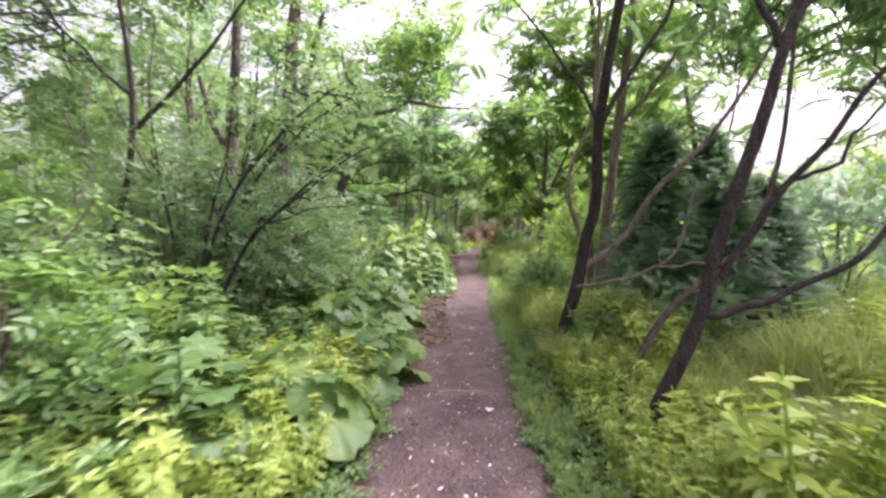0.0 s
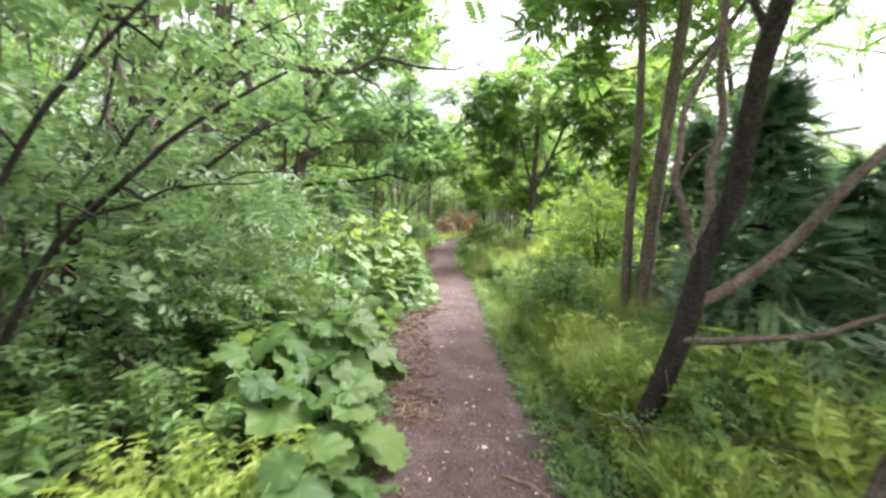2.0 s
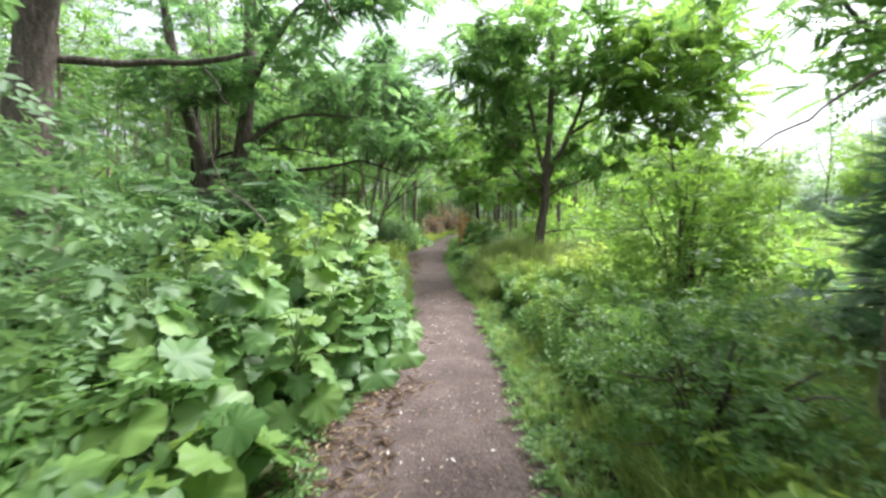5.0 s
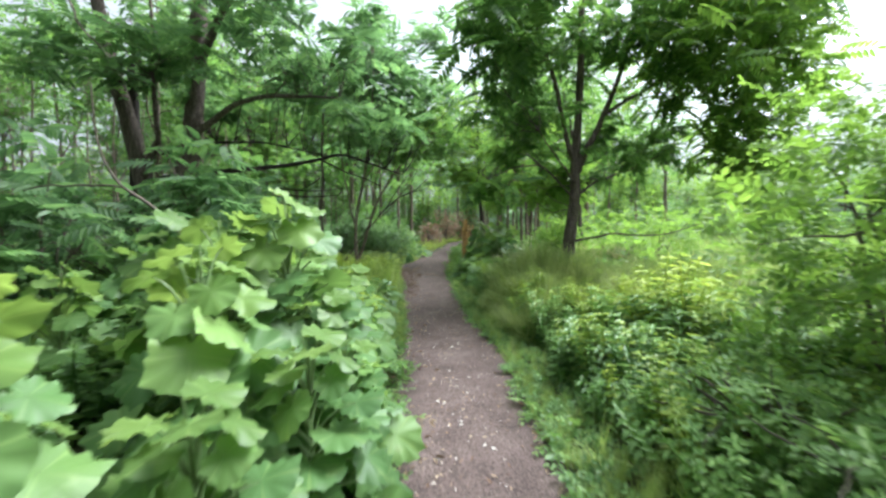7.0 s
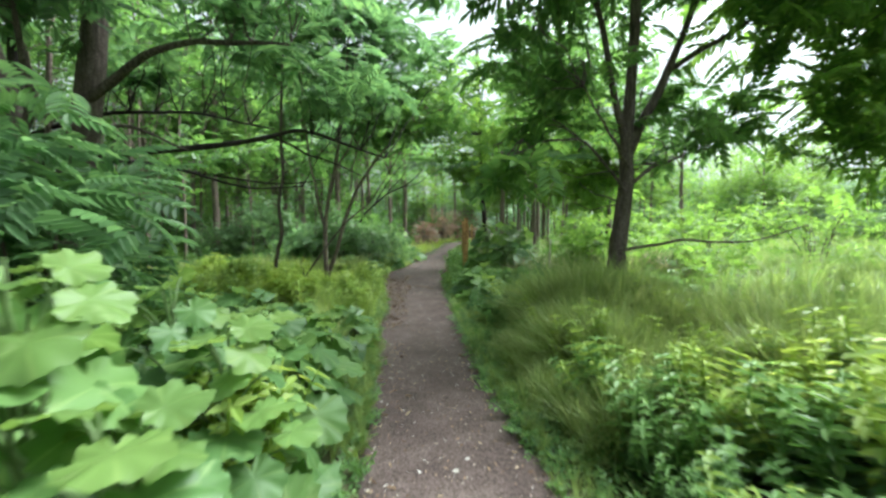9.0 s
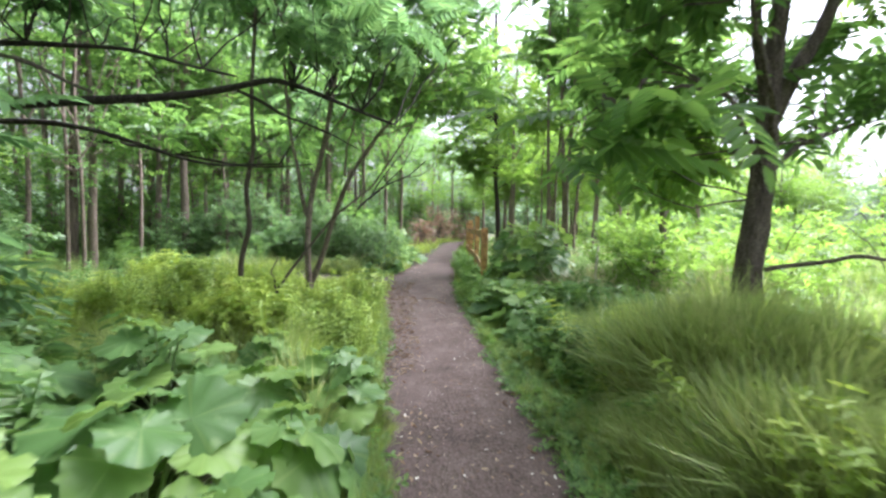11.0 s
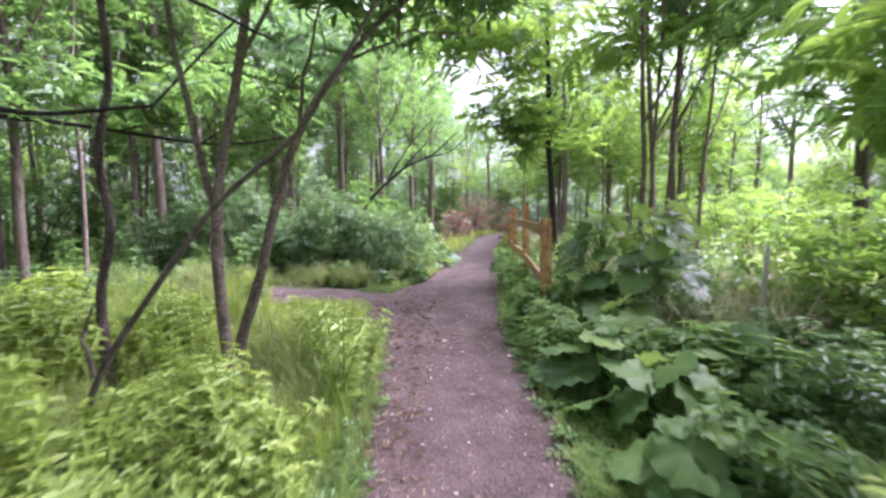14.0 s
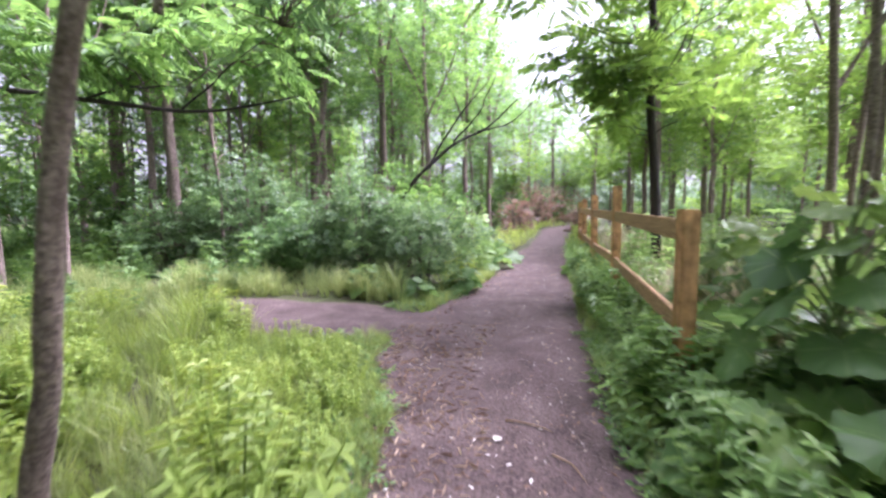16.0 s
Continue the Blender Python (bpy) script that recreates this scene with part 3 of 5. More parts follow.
# left of the path
arching = tree("arching_shrub", "arching bare-stemmed shrub with small grey-green leaves",
     [([(-2.95, 4.1, -0.05), (-2.6, 4.15, 0.8), (-2.25, 4.15, 1.4), (-1.75, 4.15, 1.86), (-1.15, 4.2, 2.2)], 0.03, 0.007),
      ([(-2.95, 4.15, 0.0), (-2.75, 4.15, 1.2), (-2.4, 4.15, 1.9), (-1.9, 4.15, 2.5), (-1.3, 4.2, 2.9)], 0.028, 0.007),
      ([(-3.0, 4.1, 0.0), (-2.75, 4.1, 1.3), (-2.5, 4.1, 2.2), (-2.4, 4.1, 3.3)], 0.022, 0.006),
      ([(-2.42, 4.15, 1.85), (-2.1, 4.2, 2.4), (-2.0, 4.2, 3.2)], 0.012, 0.004),
      ([(-2.2, 4.15, 1.45), (-1.7, 4.1, 1.6), (-1.2, 4.05, 1.65)], 0.01, 0.003),
      ([(-2.9, 4.0, 0.0), (-2.95, 3.9, 1.2), (-3.1, 3.8, 2.4), (-3.0, 3.8, 3.4)], 0.02, 0.006)],
     [((-2.2, 4.2, 2.1), (1.0, 0.6, 0.9), 18, 150), ((-1.7, 4.3, 3.0), (0.9, 0.6, 0.5), 8, 60)], M_DARKBARK, L_SHRUB, SPRAY, 0.26)
for x, y, a, sc in ((-3.5, 5.3, 20, 1.15), (-4.3, 6.6, 5, 1.2)):
    copy_thing(arching, pose(x, y, -0.05, 0, 0, a) @ Matrix.Scale(sc, 4))
tree("grey_old_tree", "thick grey tree with a long dark branch over the path",
     [([(-4.95, 10.2, -0.1), (-4.95, 10.2, 1.5), (-4.87, 10.2, 3.05), (-4.7, 10.2, 3.9), (-4.6, 10.2, 5.2), (-4.4, 10.3, 7.5)], 0.26, 0.12),
      ([(-4.75, 10.2, 3.8), (-4.3, 10.2, 4.15), (-3.72, 10.2, 4.35), (-2.9, 10.2, 4.22), (-2.2, 10.2, 4.21), (-1.69, 10.2, 4.52), (-1.0, 10.2, 4.3), (-0.24, 10.2, 4.27)], 0.085, 0.018),
      ([(-2.2, 10.2, 4.22), (-1.7, 10.1, 3.95), (-1.3, 10.0, 3.4)], 0.028, 0.008),
      ([(-1.69, 10.2, 4.5), (-1.5, 10.3, 4.9), (-1.3, 10.4, 5.4)], 0.025, 0.008),
      ([(-4.85, 10.5, 3.3), (-4.2, 10.9, 3.38), (-3.4, 11.0, 3.45), (-2.82, 11.0, 3.56)], 0.05, 0.03),
      ([(-4.8, 10.2, 3.4), (-4.2, 10.0, 4.6), (-3.6, 9.8, 6.4)], 0.14, 0.05),
      ([(-0.24, 10.2, 4.27), (0.1, 10.2, 4.45), (0.35, 10.2, 4.4)], 0.014, 0.004),
      ([(-3.4, 11.0, 3.45), (-3.2, 11.05, 3.1), (-3.0, 11.1, 2.8)], 0.012, 0.004)],
     [((-3.4, 10.4, 6.4), (2.6, 1.8, 0.9), 36, 300), ((-1.2, 11.0, 6.0), (1.2, 1.2, 0.7), 14, 190), ((-1.6, 10.6, 4.9), (1.2, 0.7, 0.5), 10, 90)], M_BARK, L_CANOPY, SPRAY, 0.5)
tree("grey_trunk_tree", "grey-trunked tree standing among dense shrubs",
     [([(-6.7, 11.0, -0.1), (-6.65, 11.0, 3.7), (-6.5, 11.0, 5.1), (-6.3, 11, 8.0)], 0.2, 0.1),
      ([(-6.65, 11.0, 3.4), (-7.3, 11.0, 4.6), (-7.8, 11.2, 6.6)], 0.1, 0.04)],
     [((-6.5, 11.0, 6.8), (2.2, 1.8, 1.2), 30, 260)], M_BARK, L_DEEP, SPRAY, 0.5)
tree("forked_old_tree", "dark thick tree forked near the ground behind the burdock",
     [([(-5.85, 16.5, -0.1), (-5.85, 16.5, 0.8), (-5.75, 16.5, 1.7), (-5.3, 16.5, 3.6), (-5.1, 16.5, 5.2), (-5.0, 16.5, 8.0)], 0.27, 0.13),
      ([(-6.1, 16.5, -0.1), (-6.15, 16.5, 1.5), (-6.5, 16.5, 3.1), (-6.9, 16.5, 4.7), (-7.3, 16.5, 7.5)], 0.24, 0.1),
      ([(-5.3, 16.4, 3.3), (-4.3, 16.2, 3.9), (-3.2, 16.0, 4.0), (-2.2, 15.9, 3.9)], 0.07, 0.02),
      ([(-6.3, 16.4, 2.5), (-5.7, 16.0, 3.2), (-5.5, 15.6, 4.2)], 0.08, 0.03),
      ([(-5.4, 16.4, 3.0), (-4.6, 16.2, 2.9), (-3.6, 15.9, 2.5)], 0.04, 0.012),
      ([(-5.2, 16.4, 4.5), (-4.4, 16.0, 5.6), (-3.4, 15.5, 6.4), (-1.9, 15.0, 7.0)], 0.09, 0.02)],
     [((-5.0, 16.2, 6.6), (2.8, 2.0, 1.2), 40, 300), ((-2.8, 15.8, 4.8), (1.4, 1.0, 0.7), 18, 150), ((-6.0, 15.2, 4.6), (1.4, 0.8, 0.7), 16, 170), ((-1.9, 15.0, 7.0), (1.8, 1.5, 1.1), 24, 300)], M_BARK, L_DEEP, PINNATE, 0.5)
tree("slim_sapling", "slim dark sapling with a few forked twigs",
     [([(-4.5, 4.5, -0.05), (-4.3, 4.5, 0.88), (-4.0, 4.5, 1.8), (-3.79, 4.5, 2.53), (-3.97, 4.5, 3.95), (-4.1, 4.5, 5.0)], 0.05, 0.02),
      ([(-3.8, 4.5, 2.55), (-3.2, 4.5, 3.1), (-2.47, 4.5, 3.88), (-2.0, 4.5, 4.8)], 0.03, 0.01),
      ([(-3.85, 4.5, 2.9), (-4.4, 4.4, 3.4), (-4.9, 4.3, 4.2)], 0.02, 0.008)],
     [((-3.6, 4.6, 4.8), (1.8, 1.2, 0.8), 22, 300), ((-4.6, 6.0, 4.6), (1.6, 1.2, 0.9), 18, 240), ((-5.2, 4.4, 3.4), (0.8, 1, 1.0), 14, 160)], M_DARKBARK, L_SHRUB, SPRAY, 0.4)
tree("slender_trunk_tree", "slender bare-trunked young tree among yellowish weeds",
     [([(-3.22, 18.1, -0.05), (-3.27, 18.1, 0.75), (-3.14, 18.1, 1.3), (-3.2, 18.1, 1.85), (-3.08, 18.1, 2.5), (-3.1, 18.1, 3.2), (-3.0, 18.1, 5.2)], 0.042, 0.022)],
     [((-3.3, 18.8, 5.2), (1.4, 1.2, 0.8), 18, 220)], M_BARK, L_DEEP, PINNATE, 0.42)
tree("forked_young_tree", "slim grey-brown young tree forking at chest height",
     [([(-2.26, 18.07, -0.05), (-2.3, 18.07, 0.7), (-2.34, 18.07, 1.53), (-2.16, 18.07, 2.4), (-1.95, 18.07, 3.3), (-1.8, 18.07, 5.0)], 0.05, 0.022),
      ([(-2.34, 18.07, 1.5), (-2.46, 18.07, 2.0), (-2.58, 18.07, 2.7), (-2.7, 18.07, 4.2)], 0.03, 0.014),
      ([(-2.16, 18.07, 2.4), (-1.8, 18.0, 3.0), (-1.4, 17.9, 3.6)], 0.018, 0.007)],
     [((-2.0, 18.4, 4.9), (1.4, 1.2, 0.8), 20, 240), ((-1.3, 19.0, 6.4), (1.5, 1.2, 0.9), 20, 260)], M_PALEBARK, L_DEEP, PINNATE, 0.42)
tree("bowed_young_tree", "slim young tree bowed over towards the path",
     [([(-2.5, 18.5, -0.05), (-2.4, 18.5, 0.45), (-2.24, 18.48, 0.85), (-2.08, 18.4, 1.4), (-1.8, 18.3, 2.1), (-1.4, 18.5, 2.75), (-0.9, 18.8, 3.4), (-0.4, 18.9, 3.9)], 0.052, 0.014),
      ([(-1.95, 18.75, 2.15), (-1.9, 18.8, 2.7), (-1.7, 18.9, 3.6)], 0.02, 0.008),
      ([(-1.5, 18.75, 2.75), (-1.0, 18.6, 2.9), (-0.5, 18.5, 2.85)], 0.014, 0.004)],
     [((-0.6, 18.9, 3.9), (1.1, 1.0, 0.6), 18, 200), ((-1.3, 18.6, 3.4), (0.9, 0.8, 0.5), 10, 100)], M_PALEBARK, L_CANOPY, PINNATE, 0.38)
tree("overhanging_tree", "dark tree whose long branches reach across the undergrowth",
     [([(-7.2, 17.2, -0.1), (-7.1, 17.2, 1.5), (-6.9, 17.1, 2.8), (-6.8, 17.0, 5.0)], 0.18, 0.09),
      ([(-7.0, 17.1, 2.4), (-5.9, 17.0, 2.6), (-4.96, 17.0, 2.68), (-3.89, 17.0, 2.78), (-2.84, 17.0, 2.88), (-2.34, 17.0, 3.02), (-1.65, 17.0, 2.75), (-1.07, 17.0, 2.56)], 0.075, 0.012),
      ([(-7.0, 17.4, 2.5), (-5.89, 18.0, 2.69), (-4.91, 18.0, 2.53), (-4.18, 18.0, 2.28), (-3.44, 18.0, 2.16), (-2.7, 18.0, 2.2)], 0.045, 0.01),
      ([(-2.84, 17.0, 2.88), (-2.2, 17.1, 2.6), (-1.5, 17.2, 2.3)], 0.022, 0.006),
      ([(-6.9, 17.1, 2.9), (-5.6, 17.0, 3.3), (-4.2, 17.0, 3.3), (-2.8, 16.9, 3.0)], 0.045, 0.012)],
     [((-5.0, 17.3, 4.6), (2.4, 1.4, 0.8), 30, 220), ((-1.6, 16.6, 3.7), (1.0, 0.9, 0.4), 12, 130), ((-1.2, 18.6, 5.0), (1.7, 1.2, 0.8), 20, 230)], M_DARKBARK, L_DEEP, PINNATE, 0.42)
tree("slanting_dead_stem", "thin dead stem slanting out of the weeds",
     [([(-2.6, 17.1, 0.0), (-2.45, 17.1, 0.6), (-1.86, 17.1, 1.4), (-1.43, 17.1, 1.76), (-1.14, 17.1, 2.12), (-0.8, 17.1, 2.7)], 0.02, 0.007),
      ([(-2.45, 17.1, 0.62), (-2.5, 17.1, 0.85), (-2.42, 17.1, 1.0)], 0.012, 0.005)], [], M_TWIG, L_DEEP, twigs=False)
tree("broken_dead_branch_tree", "bare dark branches reaching out above a bush",
     [([(-3.6, 26.2, 0.0), (-3.2, 26.1, 1.2), (-2.75, 26.0, 1.91), (-1.97, 26.0, 2.66), (-1.2, 26.0, 2.95), (-0.59, 26.0, 3.5)], 0.06, 0.012),
      ([(-2.4, 26.0, 2.2), (-2.0, 26.1, 3.0), (-1.2, 26.2, 3.9)], 0.03, 0.008),
      ([(-1.9, 26.0, 2.7), (-1.3, 25.9, 3.3), (-1.0, 25.9, 4.0)], 0.022, 0.006),
      ([(-1.4, 26.0, 2.9), (-0.7, 25.9, 3.0), (-0.1, 25.8, 3.6)], 0.018, 0.005)], [], M_DARKBARK, L_DEEP, twigs=False)
tree("pale_dead_sapling", "bent pale dead branch among the burdock",
     [([(-2.75, 12.0, 0.3), (-2.97, 12.0, 1.27), (-3.19, 12.0, 1.59), (-3.6, 12.0, 1.85), (-3.82, 12.0, 2.25), (-3.85, 12.0, 2.9)], 0.022, 0.01),
      ([(-3.6, 12.0, 1.85), (-4.1, 12.0, 1.9), (-4.8, 12.0, 1.8)], 0.014, 0.006)], [], M_TWIG, L_DEEP, twigs=False)
tree("fork_side_tree", "grey tree with a thin dark branch above the fork",
     [([(-8.9, 22.4, -0.1), (-8.85, 22.4, 1.6), (-8.75, 22.3, 3.2), (-8.5, 22.3, 6.0)], 0.13, 0.06),
      ([(-8.75, 22.3, 3.26), (-7.77, 22.3, 3.11), (-6.38, 22.3, 2.93), (-5.09, 22.3, 2.72), (-4.11, 22.3, 2.67), (-3.26, 22.3, 2.79)], 0.05, 0.009, M_DARKBARK),
      ([(-6.38, 22.3, 2.93), (-5.48, 22.3, 3.06), (-4.82, 22.3, 2.98)], 0.02, 0.006, M_DARKBARK),
      ([(-4.9, 22.3, 2.72), (-4.2, 22.2, 3.1), (-3.3, 22.0, 3.5)], 0.016, 0.005, M_DARKBARK)],
     [((-4.6, 22.2, 3.4), (1.8, 1.0, 0.5), 18, 170, L_CANOPY), ((-6.8, 22.2, 3.9), (1.6, 1.0, 0.8), 16, 170, L_CANOPY), ((-2.6, 21.4, 4.0), (1.4, 1.0, 0.45), 14, 130)], M_BARK, L_DEEP, PINNATE, 0.4)
# right of the path, near the fence
tree("fence_side_tree", "slim dark straight tree behind the wooden fence",
     [([(1.6, 24.6, -0.05), (1.55, 24.5, 1.06), (1.45, 24.5, 2.8), (1.38, 24.5, 4.5), (1.3, 24.5, 7.5)], 0.085, 0.04)],
     [((1.2, 24.5, 5.4), (1.7, 1.4, 1.5), 30, 420, L_BRIGHT), ((1.35, 24.3, 3.2), (1.2, 0.8, 0.8), 14, 170, L_BRIGHT), ((0.6, 24.2, 3.7), (0.9, 0.8, 0.5), 12, 110), ((-0.2, 23.6, 5.9), (1.3, 1.2, 0.9), 18, 160), ((-0.3, 22.8, 4.5), (1.4, 0.9, 0.6), 16, 200), ((1.3, 21.2, 3.9), (0.9, 0.8, 0.35), 8, 80)], M_DARKBARK, L_BRIGHT, PINNATE, 0.4)
for bx, by, r, lean in ((1.95, 21.0, 0.06, -0.05), (2.15, 21.2, 0.05, 0.1), (2.4, 21.1, 0.07, 0.05), (3.0, 23.0, 0.08, -0.12), (3.35, 23.2, 0.06, 0.15), (3.6, 22.6, 0.05, 0.2)):
    tree("thicket_tree", "slim greyish tree of a thicket beyond dry grass",
         [([(bx, by, -0.05), (bx, by, 1.2), (bx + lean * 0.6, by, 2.8), (bx + lean * 1.3, by, 4.6), (bx + lean * 2, by, 6.5)], r * 0.75, r * 0.35),
          ([(bx + lean * 0.6, by, 2.6), (bx + 0.5, by + 0.2, 3.4), (bx + 0.9, by + 0.3, 4.6)], r * 0.4, 0.01)],
         [((bx + 0.4, by + 0.3, 5.8), (1.0, 1.0, 1.1), 12, 110)], M_PALEBARK, L_CANOPY, PINNATE, 0.5)

# ---- woodland behind: three kinds of tree, repeated ----
def wood_tree(name, label, height, r, leaf, crown_h, n, at):
    x, y = at
    return tree(name, label,
                [([(x, y, -0.1), (x + 0.05, y, height * 0.3), (x - 0.08, y + 0.05, height * 0.6), (x + 0.1, y, height * 0.95)], r, r * 0.3),
                 ([(x, y, height * 0.45), (x + 0.7, y + 0.3, height * 0.62), (x + 1.3, y + 0.5, height * 0.8)], r * 0.4, 0.015),
                 ([(x - 0.05, y, height * 0.52), (x - 0.8, y - 0.2, height * 0.7), (x - 1.2, y - 0.4, height * 0.86)], r * 0.4, 0.015)],
                [((x, y, height * crown_h), (1.9, 1.9, height * 0.26), 36, n), ((x + 0.3, y, height * 0.42), (1.3, 1.3, 0.8), 8, n // 8)], M_PALEBARK, leaf, SPRAY, 0.44)


kinds = [wood_tree("woodland_tree", "slender grey-trunked woodland tree with leafy crown", 9.0, 0.10, L_CANOPY, 0.72, 600, (-8.5, 22.5)),
         wood_tree("woodland_tree", "slender grey-trunked woodland tree with leafy crown", 10.5, 0.13, L_DEEP, 0.75, 560, (-9.5, 13.5)),
         wood_tree("woodland_tree", "bright yellow-green woodland tree with low crown", 7.5, 0.09, L_BRIGHT, 0.62, 800, (5.5, 27.0))]
for k in kinds:
    tagged(k, group="woodland trees")
placed = [(-8.5, 22.5), (-9.5, 13.5), (5.5, 27.0)]
for j, x, y, sc in ((0, -3.0, 28.6, 0.9), (1, 3.0, 29.5, 0.85), (0, -2.4, 32.5, 1.0), (2, 3.6, 32.5, 1.0), (1, -4.6, 30.0, 1.0), (0, 0.2, 46.0, 1.0), (1, -2.0, 39.0, 1.0), (0, 4.2, 37.0, 1.0), (2, -0.8, 43.0, 0.8), (1, 2.2, 52.0, 1.1),
                    (0, -5.6, 28.0, 1.0), (1, -7.2, 30.5, 1.0), (0, -4.2, 34.5, 1.05), (1, -6.2, 38.0, 1.1), (0, -3.2, 42.0, 1.1), (0, -9.2, 26.2, 1.0), (1, -8.6, 33.5, 1.1), (0, -11.2, 29.0, 1.0), (1, -5.5, 46.0, 1.2), (0, -7.8, 42.5, 1.15), (2, 5.0, 31.0, 1.0), (0, 6.4, 35.0, 1.1), (0, 4.0, 44.0, 1.1), (1, 7.6, 29.6, 1.0), (0, -12.5, 36.0, 1.2), (0, 1.0, 56.0, 1.2), (1, -1.5, 55.0, 1.2)):
    placed.append((x, y))
    copy_thing(kinds[j], Matrix.Translation((x, y, -0.05)) @ Matrix.Rotation(rng.uniform(0, 6.28), 4, "Z") @ Matrix.Diagonal((sc, sc, sc, 1)))
for i in range(900):
    if len(placed) > 165:
        break
    y = rng.uniform(-2, 62)
    x = rng.uniform(-34, 34)
    if x > 0:
        # open meadow on the right, woods beyond it
        ok = (x > 3.0 and y > 28.5 + 0.5 * (x - 3)) or (x > 22 + 0.2 * y and y > 10) or (y > 45 and x > 3.5)
    else:
        ok = x < -7 or (y > 27.5 and x < left_edge(y) - 1.6)
    if not ok or any((x - a) ** 2 + (y - b) ** 2 < (1.3 if y < 40 else 1.8) ** 2 for a, b in placed):
        continue
    placed.append((x, y))
    j = int(rng.choice([0, 1, 2], p=[0.45, 0.45, 0.1] if x < 0 else [0.2, 0.05, 0.75]))
    s = rng.uniform(0.8, 1.25)
    copy_thing(kinds[j], Matrix.Translation((x, y, -0.05)) @ Matrix.Rotation(rng.uniform(0, 6.28), 4, "Z") @ Matrix.Diagonal((s, s, s * rng.uniform(0.9, 1.15), 1)))

pole = tree("sapling", "thin pale sapling of the crowded woodland",
            [([(-7.5, 20.5, -0.05), (-7.45, 20.5, 1.6), (-7.55, 20.55, 3.4), (-7.4, 20.5, 5.6), (-7.5, 20.5, 7.4)], 0.045, 0.015),
             ([(-7.5, 20.5, 2.6), (-7.1, 20.6, 3.4), (-6.8, 20.7, 4.6)], 0.018, 0.006),
             ([(-7.5, 20.5, 3.3), (-7.9, 20.4, 4.2), (-8.1, 20.3, 5.4)], 0.018, 0.006)],
            [((-7.5, 20.5, 5.6), (0.9, 0.9, 1.7), 22, 210), ((-7.4, 20.5, 2.8), (0.7, 0.7, 0.7), 6, 36)], M_PALEBARK, L_CANOPY, SPRAY, 0.36)
tagged(pole, group="saplings in the woods")
for i in range(82):
    x, y = (rng.uniform(-19, -5.2), rng.uniform(12, 44)) if i < 70 else (rng.uniform(3.2, 12), rng.uniform(25.5, 48))
    if not off_path(np.array(x), np.array(y), 1.0) or (x > 0 and y < 24 + 0.6 * x) or (x > -6.3 and y < 19):
        continue
    sc = rng.uniform(0.75, 1.3)
    copy_thing(pole, Matrix.Translation((x, y, -0.03)) @ Matrix.Rotation(rng.uniform(0, 6.28), 4, "Z") @ Matrix.Rotation(rng.normal(0, 0.05), 4, "X") @ Matrix.Diagonal((sc, sc, sc, 1)))

# ---- shrubs ----


def shrub(label, at, size, n, leaf, template=SPRAY, spray=0.3, stems=9, sag=0.5, bare=0.0):
    x, y, z = at
    t = thing("shrub", label, "shrub", at=(x, y, z))
    rx, ry, h = size
    sticks = []
    for i in range(stems):
        a = rng.uniform(0, 6.28)
        e = np.array([math.cos(a) * rx * rng.uniform(0.4, 0.95), math.sin(a) * ry * rng.uniform(0.4, 0.95), h * rng.uniform(0.55, 1.0 + bare)])
        m = e * [0.35, 0.35, 0.6]
        sticks.append(tube(bend([[0.1 * math.cos(a), 0.1 * math.sin(a), -0.05], m, e], 9, 0.02), np.linspace(0.02, 0.005, 9), 5))
        for _ in range(3):
            f = rng.uniform(0.4, 0.9)
            q = e * f + rng.normal(0, 0.22, 3) * [1, 1, 0.6]
            sticks.append(tube(bend([e * [f * 0.9, f * 0.9, f], (e * f + q) / 2, q], 5, 0.015), np.linspace(0.009, 0.003, 5), 4))
    part("stem_growth", make_mesh("stem_growth", *merge(*sticks), M_TWIG, True), t, kind="stuff")
    d = rng.normal(0, 1, (n, 3))
    d /= np.linalg.norm(d, axis=1, keepdims=True)
    rad = rng.uniform(0.25, 1, (n, 1)) ** 0.45
    lump = 1 + 0.34 * np.sin(d[:, :1] * 5 + x) * np.cos(d[:, 1:2] * 4 + y) + 0.18 * np.sin(d[:, 2:] * 9 + d[:, :1] * 7)
    p = d * rad * lump * [rx, ry, h * 0.52] + [0, 0, h * 0.52]
    p[:, 2] = np.maximum(p[:, 2], 0.05)
    part("foliage", make_mesh("foliage", *strew(template, p, turns(n, sag), rng.uniform(0.6, 1.2, n) * spray), leaf), t)
    return t


